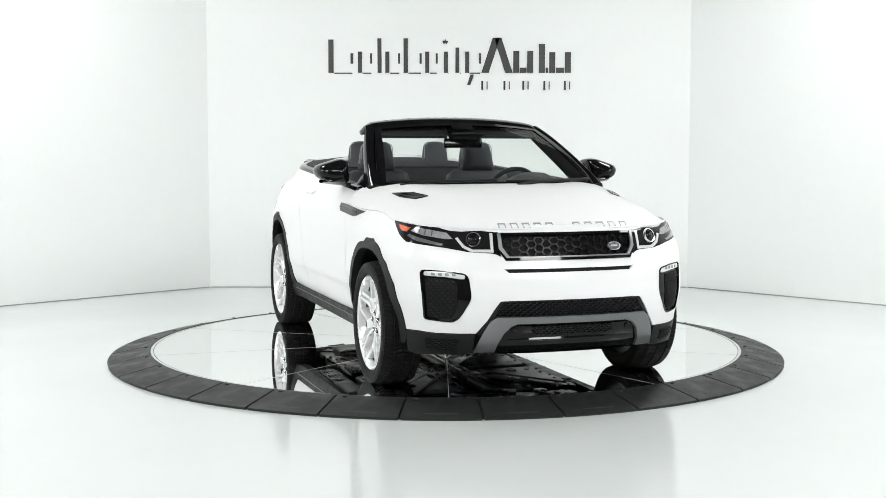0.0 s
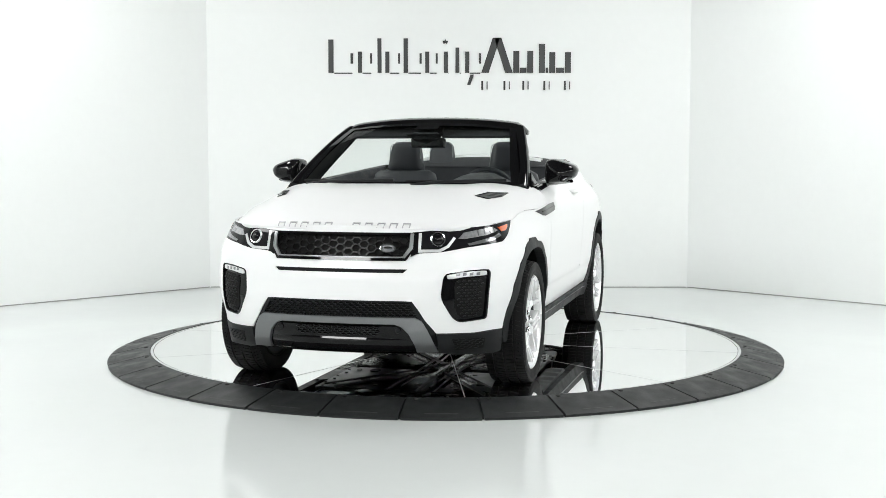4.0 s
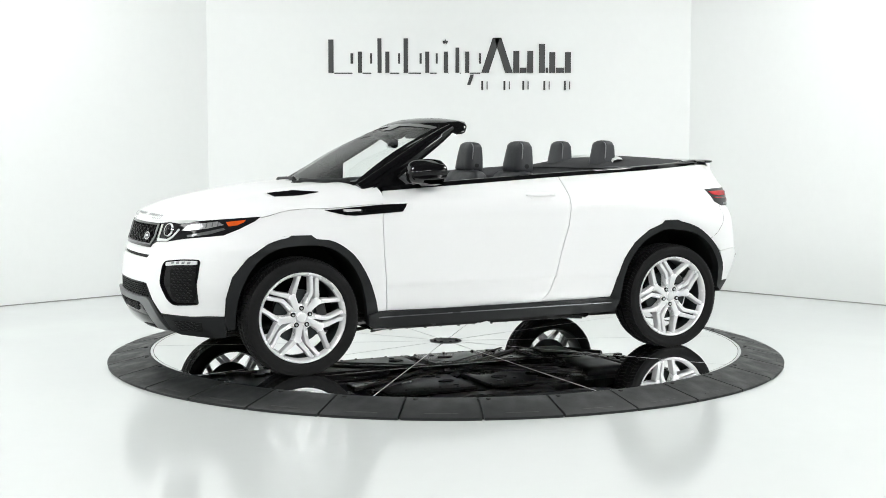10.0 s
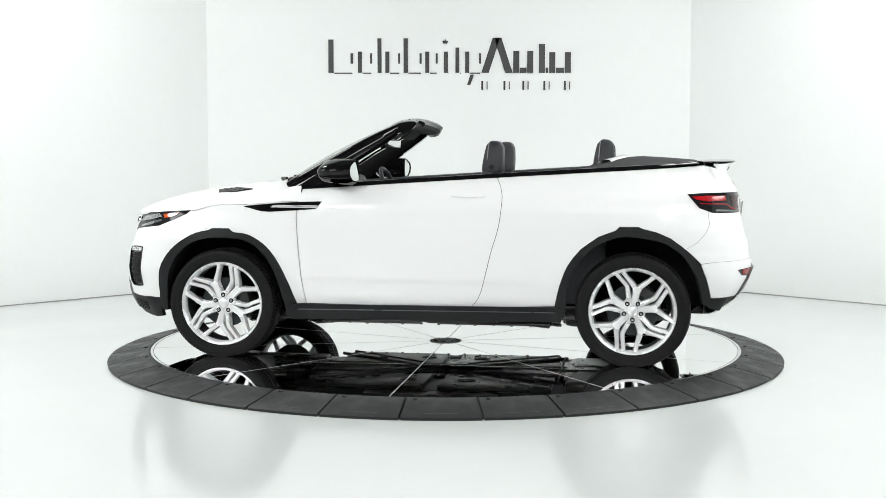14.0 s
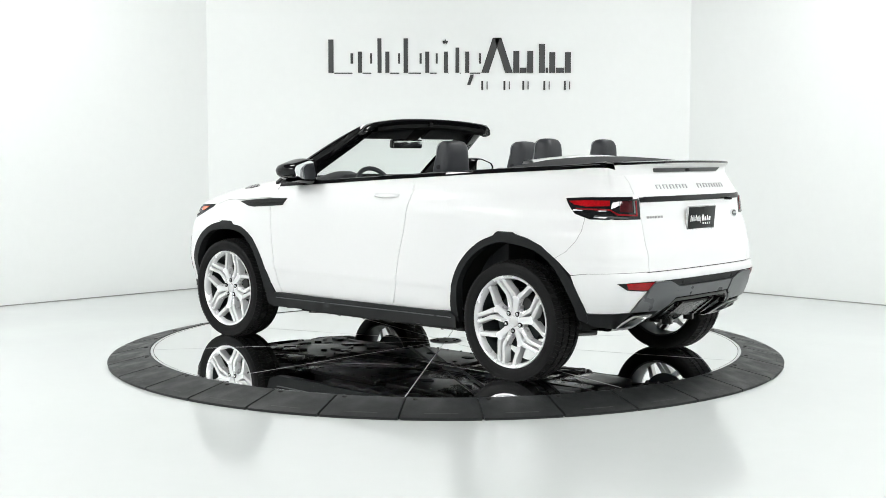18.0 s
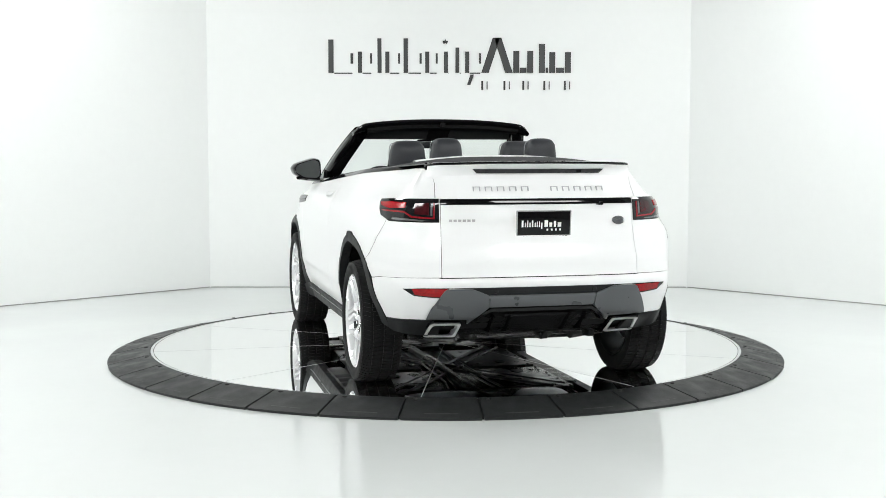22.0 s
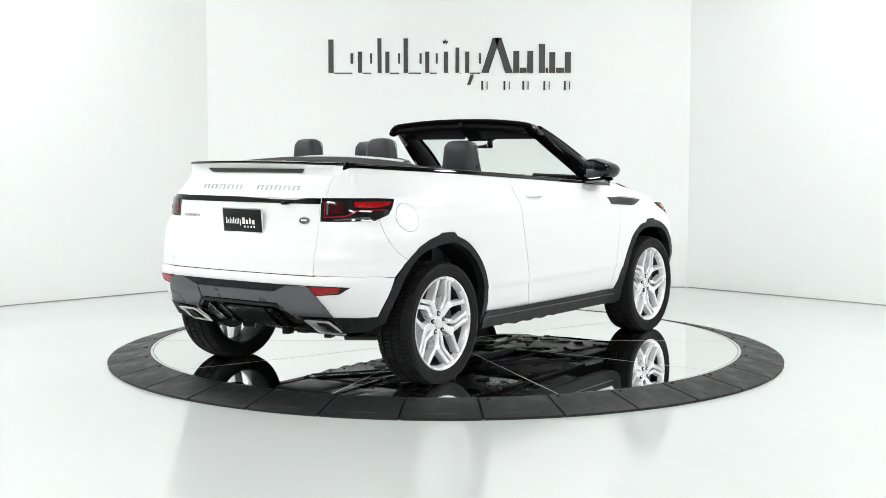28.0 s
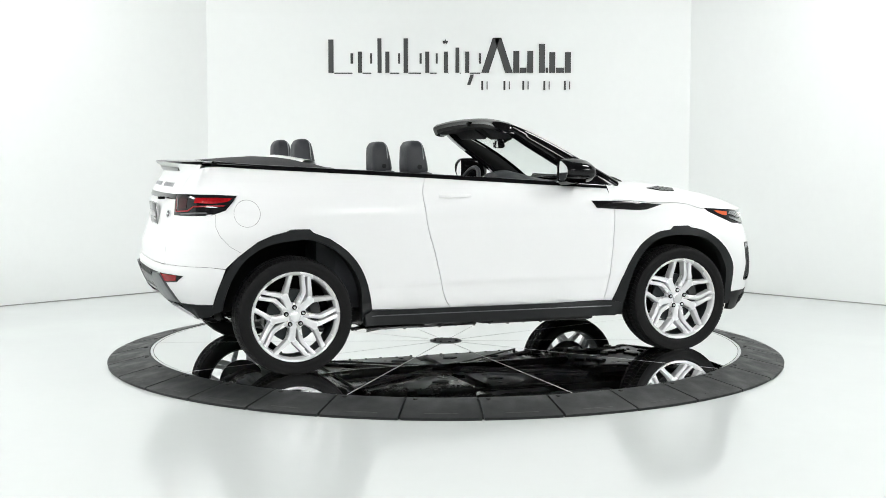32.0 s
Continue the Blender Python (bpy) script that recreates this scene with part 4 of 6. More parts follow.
# ---- side trim ----
for f in ((lambda p: p), mirror_poly):
    panel("arch_trim", [f(side(ARCH_F_TRIM) + side([(1.797, 0.32), (1.775, 0.288)]) + side(list(reversed(ARCH_FI))))], PLASTIC, off=0.005, thick=0.05, ds=0.05, dz=0.04, label="black grained wheel arch trim")
    panel("arch_trim", [f(side(ARCH_R_TRIM) + side([(-1.818, 0.385), (-1.808, 0.37)]) + side(list(reversed(ARCH_RI))))], PLASTIC, off=0.005, thick=0.05, ds=0.05, dz=0.04, label="black grained wheel arch trim")
    sill = panel("side_sill", [f(side([(0.905, 0.335), (0.835, 0.350), (0.3, 0.352), (-0.3, 0.355), (-0.83, 0.360), (-0.885, 0.335), (-0.87, 0.262), (-0.40, 0.256), (0.3, 0.252), (0.86, 0.248), (0.90, 0.27)]))], PLASTIC, off=0.020, thick=0.06, ds=0.1, dz=0.03, label="black plastic side sill")
    panel("sill_strip", [f(side([(0.83, 0.318), (-0.84, 0.328), (-0.84, 0.322), (0.83, 0.312)]))], GREY, parent=sill, off=0.0235, thick=0.003, ds=0.1)
    vent = panel("side_vent", [f(side([(1.185, 0.982), (1.0, 1.000), (0.83, 1.012), (0.655, 1.016), (0.69, 0.968), (0.84, 0.958), (1.0, 0.948), (1.06, 0.952)]))], GLOSS, off=0.004, thick=0.012, ds=0.05, label="gloss black side vent blade")
    panel("vent_rib", [f(side([(1.06, 0.978), (0.67, 0.996), (0.675, 0.990), (1.06, 0.972)]))], GLOSS, parent=vent, off=0.008, thick=0.004, ds=0.06)
    # belt line
    xs = list(np.linspace(0.80, -1.90, 32))
    bm = bmesh.new()
    rows = []
    for x in xs:
        z = belt(x)
        a = f([(sx(x), z)])[0]
        rows.append([skin(a[0], z + dz, o) for dz, o in ((-0.014, -0.01), (-0.014, 0.004), (0.006, 0.004), (0.012, -0.004), (0.014, -0.035), (-0.004, -0.04))])
    grid(bm, rows)
    part("belt_trim", bm, GLOSS, car, "gloss black waist trim")
    # handle
    hs = f([(sx(-0.27), 1.055)])[0]
    sgn = 1 if hs[0] > 0 else -1
    panel("handle_recess", [f(side([(-0.165, 1.06), (-0.20, 1.085), (-0.35, 1.088), (-0.395, 1.06), (-0.33, 1.035), (-0.22, 1.033)]))], PAINT, off=0.0015, thick=0.003, ds=0.04)
    bm = bmesh.new()
    rows = []
    for t in np.linspace(0, 1, 13):
        x = -0.18 - 0.215 * t
        lift = 0.028 * math.sin(math.pi * t) ** 0.5
        w = 0.009 + 0.004 * math.sin(math.pi * t)
        a = f([(sx(x), 1.06)])[0][0]
        rows.append([skin(a, 1.058 + w * math.cos(u), 0.001 + lift * 0.7 + 0.008 * math.sin(u)) for u in np.linspace(0, 2 * math.pi, 8, endpoint=False)])
    grid(bm, rows, close_u=True)
    part("door_handle", bm, PAINT, car, "white pull handle")
    # wheel housings
    for cx in (1.33, -1.31):
        bm = bmesh.new()
        rows = []
        for a in np.linspace(-0.1, math.pi + 0.1, 29):
            y = 0.80 + 0.085 * max(0.0, math.sin(a)) ** 0.7
            rows.append([(cx + r * math.cos(a), v, 0.37 + r * math.sin(a)) for r, v in ((0.44, y), (0.45, y - 0.04), (0.45, 0.45), (0.05, 0.44))])
        grid(bm, rows)
        if sgn < 0:
            for v in bm.verts:
                v.co.y *= -1
        part("wheel_housing", bm, DARK, car)
def disc_poly(r, x=-1.60, z=0.968):
    return [(-sx(x) + r * math.cos(a), z + r * math.sin(a)) for a in np.linspace(0, 2 * math.pi, 36, endpoint=False)]


for f in ((lambda p: p), mirror_poly):
    panel("bumper_seam", [f(side([(-1.790, 0.962), (-1.782, 0.89), (-1.755, 0.835), (-1.70, 0.775), (-1.637, 0.738), (-1.6364, 0.7367), (-1.7008, 0.7739), (-1.7563, 0.8343), (-1.7834, 0.89), (-1.7914, 0.962)]))], DARK, off=0.0022, thick=0.001, ds=0.03, dz=0.03)
flap = panel("fuel_flap", [disc_poly(0.0775)], PAINT, off=0.0022, thick=0.003, ds=0.03, dz=0.03, label="round white fuel flap")
panel("flap_gap", [disc_poly(0.0795), disc_poly(0.0780)], DARK, parent=flap, off=0.0012, thick=0.001, ds=0.03, dz=0.03)

# ---- tail ----
for f in ((lambda p: p), mirror_poly):
    lamp = panel("tail_light", [f(LAMP)], LENS, off=0.003, thick=0.03, ds=0.04, dz=0.03, label="smoked tail light with red bands")
    panel("red_lens", [f(side([(-1.685, 1.057), (-1.80, 1.061), (-1.93, 1.060), (-1.93, 1.030), (-1.80, 1.026), (-1.72, 1.037)]))], RED, parent=lamp, off=0.006, thick=0.004, ds=0.03, label="bright red upper lens")
    panel("red_line", [f(side([(-1.73, 1.018), (-1.93, 1.013)]) + tailp([(0.735, 0.986), (0.612, 0.979), (0.612, 1.058), (0.602, 1.058), (0.602, 0.970), (0.74, 0.977)]) + side([(-1.93, 1.004), (-1.74, 1.010)]))], DIMRED, parent=lamp, off=0.0055, thick=0.003, ds=0.03)
    panel("inner_lens", [f(tailp([(0.725, 1.055), (0.640, 1.058), (0.640, 0.992), (0.725, 0.996)]))], DIMLENS, parent=lamp, off=0.005, thick=0.003, ds=0.03, label="dark smoked red inner lens")
    panel("reversing_lens", [f(tailp([(0.630, 1.056), (0.618, 1.057), (0.618, 0.988), (0.630, 0.988)]))], SMOKE, parent=lamp, off=0.006, thick=0.004, ds=0.03)
    panel("lower_lens", [f(side([(-1.85, 0.978)]) + tailp([(0.76, 0.972), (0.66, 0.964), (0.68, 0.958)]) + side([(-1.84, 0.966)]))], SMOKE, parent=lamp, off=0.006, thick=0.004, ds=0.03)
    refl = panel("reflector_surround", [f(tail_at([(0.755, 0.600), (0.66, 0.606), (0.522, 0.606), (0.545, 0.551), (0.60, 0.552), (0.70, 0.562)]))], GLOSS, off=0.002, thick=0.01, ds=0.03)
    panel("red_reflector", [f(tail_at([(0.712, 0.601), (0.62, 0.602), (0.530, 0.601), (0.548, 0.557), (0.60, 0.558), (0.695, 0.569)]))], RED, parent=refl, off=0.005, thick=0.004, ds=0.03, label="red reflector")
    wing = panel("diffuser_wing", [f(tailp([(0.548, 0.590), (0.535, 0.600), (0.40, 0.600), (0.345, 0.578), (0.305, 0.562), (0.305, 0.49), (0.36, 0.445), (0.412, 0.40), (0.412, 0.425), (0.655, 0.430), (0.630, 0.47), (0.590, 0.53)]))], GREY, off=0.016, thick=0.03, ds=0.04, dz=0.03, label="satin grey rear bumper wing")
    clad = panel("rear_cladding", [f(side([(-1.815, 0.424), (-1.835, 0.424)]) + tailp([(0.79, 0.424), (0.64, 0.424), (0.57, 0.40), (0.58, 0.31), (0.74, 0.330)]) + side([(-1.84, 0.352), (-1.812, 0.368)]))], PLASTIC, off=0.003, thick=0.03, ds=0.05, dz=0.04)
    # exhaust trim
    bm = bmesh.new()
    sg = 1 if f([(1, 0)])[0][0] > 0 else -1
    o = round_poly([(0.616, 0.312), (0.601, 0.405), (0.436, 0.405), (0.438, 0.307)], 0.12)
    i_ = round_poly([(0.599, 0.325), (0.588, 0.392), (0.450, 0.392), (0.452, 0.320)], 0.16)
    P3 = lambda u, v, d: Vector((-1.985 + 0.12 * max(0.0, abs(u) - 0.42) + (0.40 - v) * 1.5 + d, u * sg, v))
    rows = [[P3(u, v, 0.14) for u, v in o], [P3(u, v, 0.006) for u, v in o], [P3(u * 0.998 + 0.001, v * 0.998 + 0.001, 0.0) for u, v in o], [P3(u, v, 0.0) for u, v in i_], [P3(u, v, 0.10) for u, v in i_]]
    grid(bm, rows, close_u=True)
    ex = part("exhaust_trim", bm, TRIMSILVER, car, "chrome trapezoid exhaust trim")
    bm = bmesh.new()
    cu, cv = 0.522, 0.357
    o2 = [(cu + (u - cu) * 1.13, cv + (v - cv) * 1.18) for u, v in o]
    rows = [[P3(u, v, 0.16) for u, v in o2], [P3(u, v, 0.022) for u, v in o2], [P3(u, v, 0.014) for u, v in o]]
    grid(bm, rows, close_u=True)
    part("exhaust_surround", bm, GLOSS, ex, "gloss black surround")
    bm = bmesh.new()
    bm.faces.new([bm.verts.new(P3(u, v, 0.09)) for u, v in i_])
    part("exhaust_baffle", bm, DARK, ex)
panel("bumper_strip", [tailp([(0.525, 0.606), (-0.525, 0.606), (-0.40, 0.60), (-0.31, 0.565), (0.31, 0.565), (0.40, 0.60)])], PLASTIC, off=0.006, thick=0.01, ds=0.06, label="dark grey bumper strip")
panel("skid_panel", [tailp([(0.302, 0.562), (-0.302, 0.562), (-0.302, 0.495), (0.302, 0.495)])], GREY, off=0.012, thick=0.02, ds=0.06, label="satin grey rear skid panel")
dif = panel("rear_diffuser", [tailp([(0.35, 0.50), (-0.35, 0.50), (-0.40, 0.44), (-0.44, 0.33), (0.44, 0.33), (0.40, 0.44)])], MESHMAT, off=-0.03, thick=0.02, ds=0.06, label="gloss black rear diffuser")
bm = bmesh.new()
rows = []
for y in np.linspace(-0.37, 0.37, 19):
    d = 0.12 * max(0, abs(y) - 0.30) / 0.07 * 0.5
    rows.append([skin(sr(y), z - d, o) for z, o in ((0.492, -0.02), (0.488, 0.012), (0.470, 0.014), (0.462, -0.02))])
grid(bm, rows)
part("diffuser_bar", bm, GLOSS, dif)
for y0, y1 in ((-0.22, 0.20),):
    bm = bmesh.new()
    rows = []
    for y in np.linspace(y0, y1, 9):
        rows.append([skin(sr(y), z, o) for z, o in ((0.452, -0.02), (0.44, -0.010), (0.36, -0.010), (0.335, -0.03))])
    grid(bm, rows)
    part("diffuser_panel", bm, MESHMAT, dif)
for y in (-0.27, -0.17, 0.17, 0.27):
    bm = bmesh.new()
    rows = []
    for o in (-0.03, 0.006):
        rows.append([skin(sr(y + e), z, o) for z, e in ((0.452, -0.006), (0.34, -0.009), (0.34, 0.009), (0.452, 0.006))])
    vs = grid(bm, rows, close_u=True)
    bm.faces.new(vs[1])
    part("fin", bm, GLOSS, dif)
for y in (0.27, -0.29):
    bm = bmesh.new()
    c, n = skin(sr(y), 0.585, 0.006), skin_normal(sr(y), 0.585)
    revolve(bm, [(0, 0.005), (0.010, 0.004), (0.013, 0.0)], 14, "z")
    bmesh.ops.transform(bm, matrix=Matrix.Translation(c) @ n.to_track_quat("Z", "Y").to_matrix().to_4x4(), verts=bm.verts)
    part("parking_sensor", bm, PLASTIC, car)
# number plate frame with plain bars
bm = bmesh.new()
px = skin(sr(0), 0.935, 0.010).x
T = Matrix.Translation((px, -0.016, 0.937)) @ pose(0, 0, 0, 0, -5, 0)
box(bm, (-0.008, -0.157, -0.078), (0.004, 0.157, 0.078), 0.004, T)
plate = part("plate_frame", bm, PLATESILVER, car, "silver number plate frame with a black face")
bm = bmesh.new()
box(bm, (-0.0105, -0.150, -0.057), (-0.006, 0.150, 0.073), 0.002, T)
part("plate_face", bm, GLOSS, plate)
for lo, hi in (((0.128, -0.012), (0.118, 0.024)), ((0.110, -0.012), (0.103, 0.012)), ((0.096, -0.012), (0.091, 0.024)), ((0.084, -0.012), (0.077, 0.012)), ((0.070, -0.012), (0.062, 0.024)), ((0.054, -0.012), (0.049, 0.012)),
               ((0.042, -0.012), (0.037, 0.018)), ((0.029, -0.012), (0.024, 0.020)), ((0.016, -0.022), (0.010, 0.012)), ((-0.002, -0.012), (-0.022, 0.024)), ((-0.030, -0.012), (-0.046, 0.012)), ((-0.056, -0.012), (-0.068, 0.020)), ((-0.078, -0.012), (-0.098, 0.012)),
               ((-0.015, -0.033), (-0.024, -0.022)), ((-0.040, -0.033), (-0.049, -0.022)), ((-0.064, -0.033), (-0.073, -0.022)), ((-0.088, -0.033), (-0.097, -0.022))):
    bm = bmesh.new()
    box(bm, (-0.0118, hi[0], lo[1]), (-0.0100, lo[0], hi[1]), 0, T)
    part("plate_bar", bm, WHITEBAR, plate, smooth=False)
bm = bmesh.new()
for k in range(13):
    y = 0.118 - 0.0185 * k - (0.02 if k > 6 else 0)
    box(bm, (-0.0092, y - 0.012, -0.073), (-0.0075, y, -0.061), 0, T)
part("frame_bar", bm, GLOSS, plate, smooth=False)
bm = bmesh.new()
box(bm, (px - 0.022, -0.355, 1.040), (px + 0.02, -0.325, 1.058), 0.005)
part("reversing_camera", bm, GLOSS, car)
# spoiler and deck
bm = bmesh.new()
rows = []
def lip_row(y, wide, table, inner):
    """A row over the boot lip: (height, overhang, least offset) on the skin, then (forward, height) inwards."""
    s, o, drop = sr(y), 1 - (abs(y) / wide) ** 4, 0.012 * (abs(y) / 0.7) ** 2
    row = [skin(s, z - drop, a * o + b) for z, a, b in table]
    top = row[-1]
    return row + [Vector((top.x + f, top.y * (1 - f * 0.12), top.z + h)) for f, h in inner]


for y in np.linspace(-0.70, 0.70, 33):
    rows.append(lip_row(y, 0.70, ((1.195, 0.0, -0.004), (1.214, 0.0, 0.002), (1.232, 0.018, 0.003), (1.250, 0.042, 0.003), (1.264, 0.074, 0.002), (1.273, 0.076, 0.0)), ((0.03, 0.002), (0.12, 0.001), (0.24, -0.004))))
grid(bm, rows)
sp = part("spoiler", bm, PAINT, car, "white boot spoiler", angle=60)
bm = bmesh.new()
rows = []
for y in np.linspace(-0.705, 0.705, 33):
    rows.append(lip_row(y, 0.705, ((1.266, 0.070, 0.005), (1.271, 0.082, 0.005), (1.279, 0.082, 0.003)), ((0.03, 0.003), (0.12, 0.002), (0.27, -0.003))))
grid(bm, rows)
part("spoiler_cap", bm, GLOSS, sp, "gloss black spoiler top")
bm = bmesh.new()
prism(bm, [(0.37 - 0.78 * k / 12, 1.237) for k in range(13)] + [(-0.385 + 0.73 * k / 12, 1.214) for k in range(13)], -0.012, 0.002, lambda u, v, d: skin(sr(u), v, 0.010 + (v - 1.214) * 1.0 + d))
part("brake_light", bm, LENS, sp, "dark high brake light slot", smooth=False)
bm = bmesh.new()
rows = []
for x in np.linspace(-0.98, -1.72, 14):
    w = lerp([(-1.72, 0.62), (-1.4, 0.69), (-0.98, 0.77)], x)
    zt = lerp([(-1.72, 1.276), (-1.55, 1.290), (-1.37, 1.300), (-1.2, 1.290), (-1.06, 1.255), (-0.98, 1.215)], x)
    rows.append([(x, w * q, belt(x) + 0.004 + (zt - belt(x)) * (1 - abs(q) ** 3)) for q in np.linspace(-1, 1, 21)])
grid(bm, rows)
part("tonneau_cover", bm, CLOTH, car, "black folded roof cover")
bm = bmesh.new()
rows = []
for y in np.linspace(-0.50, 0.50, 33):
    q = abs(y) / 0.64
    x, z = -1.245 + 0.22 * q ** 2.6, 1.309 - 0.055 * q ** 2.2
    rows.append([(x + 0.050, y, z - 0.022), (x + 0.040, y, z - 0.004), (x + 0.010, y, z + 0.004), (x - 0.030, y, z + 0.002), (x - 0.040, y, z - 0.014)])
grid(bm, rows)
part("deck_band", bm, PAINT, car, "white band behind the rear headrests")
for sg in (1, -1):
    bm = bmesh.new()
    rows = []
    for x in np.linspace(0.42, -0.46, 23):
        k = 0.006 * math.sin(x * 38) if x < 0.1 else 0.0
        rows.append([(x, sg * 0.80, 0.262), (x, sg * 0.795, 0.236 + k), (x, sg * 0.70, 0.232 + k), (x, sg * 0.66, 0.25)])
    grid(bm, rows)
    part("floor_edge", bm, UNDER, car)

# ---- screen, pillars, header ----
def pillar_pt(t, sg):
    return Vector((0.885 + (0.215 - 0.885) * t, sg * (0.775 + (0.615 - 0.775) * max(t, 0.0) ** 1.25), 1.095 + (1.492 - 1.095) * (t * 1.07 - 0.07 * t * t)))


for sg in (1, -1):
    bm = bmesh.new()
    rows = []
    for t in np.linspace(-0.02, 1.0, 17):
        c = pillar_pt(t, sg)
        w = (0.060 + 0.022 * (1 - t) ** 2) * (1 - 0.45 * max(0.0, t) ** 6)
        ax = Vector((0.53, 0, 0.85))
        rows.append([c + ax * a * w + Vector((0, sg * b, 0)) for a, b in ((0.62, -0.055), (0.68, -0.02), (0.50, 0.002), (0.30, 0.009), (0.22, 0.004), (0.14, 0.010), (-0.35, 0.012), (-0.8, 0.004), (-1.0, -0.02), (-0.95, -0.085), (-0.2, -0.10))])
    vs = grid(bm, rows, close_u=True)
    bm.faces.new(vs[0])
    bm.faces.new(vs[-1])
    pl = part("windscreen_pillar", bm, GLOSS, car, "gloss black windscreen pillar", angle=50)
    bm = bmesh.new()
    prism(bm, [(0.86, 1.098), (0.60, 1.115), (0.62, 1.135), (0.70, 1.20)], 0.0, 0.03, lambda u, v, d: (u, sg * (0.80 - d - (v - 1.1) * 0.35), v))
    part("corner_plate", bm, GLOSS, pl, smooth=False)
bm = bmesh.new()
rows = []
for y in np.linspace(-0.642, 0.642, 37):
    q = abs(y) / 0.64
    k = 1 - 0.55 * max(0.0, (q - 0.86) / 0.143) ** 2
    dz, dx = -0.045 * q ** 2.4 - 0.028 * max(0.0, (q - 0.86) / 0.143) ** 2, -0.055 * q ** 2
    rows.append([(0.235 + (x - 0.235) * k + dx, y, 1.530 + (z - 1.530) * k + dz) for x, z in ((0.325, 1.520), (0.31, 1.535), (0.255, 1.556), (0.19, 1.565), (0.15, 1.562), (0.138, 1.548), (0.150, 1.528), (0.20, 1.508), (0.28, 1.500))])
vs = grid(bm, rows, close_u=True)
bm.faces.new(vs[0])
bm.faces.new(vs[-1])
hdr = part("windscreen_header", bm, GLOSS, car, "gloss black windscreen header", angle=50)
bm = bmesh.new()
rows = []
for y in np.linspace(-0.55, 0.55, 13):
    q = abs(y) / 0.64
    dz, dx = -0.045 * q ** 2.4, -0.055 * q ** 2
    rows.append([(x + dx, y, z + dz) for x, z in ((0.30, 1.492), (0.20, 1.490), (0.16, 1.505), (0.155, 1.535))])
grid(bm, rows)
part("header_lining", bm, DARK, hdr)
for sg in (1, -1):
    bm = bmesh.new()
    box(bm, (-0.06, -0.235, -0.012), (0.06, 0.235, 0.012), 0.008, Matrix.Translation((0.275, 0.315 * sg, 1.466)) @ pose(0, 0, 0, 0, 38, 0))
    part("sun_visor", bm, CLOTH, hdr, "black sun visor folded up")
bm = bmesh.new()
box(bm, (-0.085, -0.082, -0.016), (0.075, 0.082, 0.010), 0.008, Matrix.Translation((0.300, 0.0, 1.470)) @ pose(0, 0, 0, 0, 32, 0))
part("header_console", bm, DARK, hdr)
for y in (-0.5, 0.0, 0.5):
    bm = bmesh.new()
    box(bm, (0.137, y - 0.018, 1.510 - 0.02 * abs(y)), (0.165, y + 0.018, 1.538 - 0.05 * abs(y)), 0.006)
    part("roof_catch", bm, DARK, hdr)
bm = bmesh.new()
rows = []


def glass_pt(q, t):
    a = Vector((1.085 - 0.17 * abs(q) ** 2.2, q * 0.735, 1.120))
    b = Vector((0.315 - 0.05 * q * q, q * 0.575, 1.523 - 0.035 * abs(q) ** 2.4))
    p = a.lerp(b, t)
    return p + Vector((0.53, 0, 0.85)) * 0.028 * math.sin(math.pi * t)


rows = [[glass_pt(q, t) for q in np.linspace(-1, 1, 49)] for t in np.linspace(0, 1, 25)]
grid(bm, rows)
gl = part("windscreen", bm, GLASSY, car, "clear curved windscreen")
for sg in (1, -1):
    bm = bmesh.new()
    rows = []
    for t in np.linspace(0.02, 0.97, 17):
        w = (0.060 + 0.022 * (1 - t) ** 2) * (1 - 0.45 * t ** 6)
        edge = glass_pt(sg * 0.945, t) - Vector((0.006, 0, 0.010))
        back = pillar_pt(t, sg) - Vector((0.53, 0, 0.85)) * 0.97 * w - Vector((0, sg * 0.078, 0))
        mid = edge.lerp(back, 0.5) - Vector((0, sg * 0.016, 0))
        rows.append([edge, edge.lerp(mid, 0.6) - Vector((0, sg * 0.006, 0)), mid, mid.lerp(back, 0.5) - Vector((0, sg * 0.006, 0)), back])
    grid(bm, rows)
    part("pillar_lining", bm, DARK, car, "matte black pillar lining")
bm = bmesh.new()
for q0, q1, t0, t1 in ((-1, -0.93, 0, 1), (0.93, 1, 0, 1), (-1, 1, 0.0, 0.05), (-1, 1, 0.94, 1.0), (-0.13, 0.13, 0.86, 0.96)):
    rows = [[glass_pt(q, t) + Vector((0.002, 0, 0.004)) for q in np.linspace(q0, q1, 9)] for t in np.linspace(t0, t1, 9)]
    grid(bm, rows)
part("screen_border", bm, GLOSS, gl, "black printed screen border")
bm = bmesh.new()
RVM = Matrix.Translation((0.385, 0.005, 1.390)) @ pose(0, 0, 0, 0, -7, -15)
box(bm, (-0.022, -0.128, -0.032), (0.024, 0.128, 0.032), 0.016, RVM, seg=3)
rvm = part("rear_view_mirror", bm, GLOSS, car, "black interior mirror")
bm = bmesh.new()
box(bm, (-0.0255, -0.118, -0.024), (-0.021, 0.118, 0.024), 0.002, RVM)
part("mirror_glass", bm, CHROME, rvm)
bm = bmesh.new()
rows = []
for t in np.linspace(0, 1, 6):
    rows.append([(0.47 - 0.06 * t, y * (0.13 - 0.05 * t), 1.448 - 0.045 * t - 0.02 * (1 - abs(y)) * t) for y in np.linspace(-1, 1, 7)])
grid(bm, rows)
bmesh.ops.solidify(bm, geom=bm.faces, thickness=0.02)
box(bm, (0.395, -0.085, 1.415), (0.455, 0.085, 1.462), 0.018)
part("sensor_housing", bm, PLASTIC, rvm)
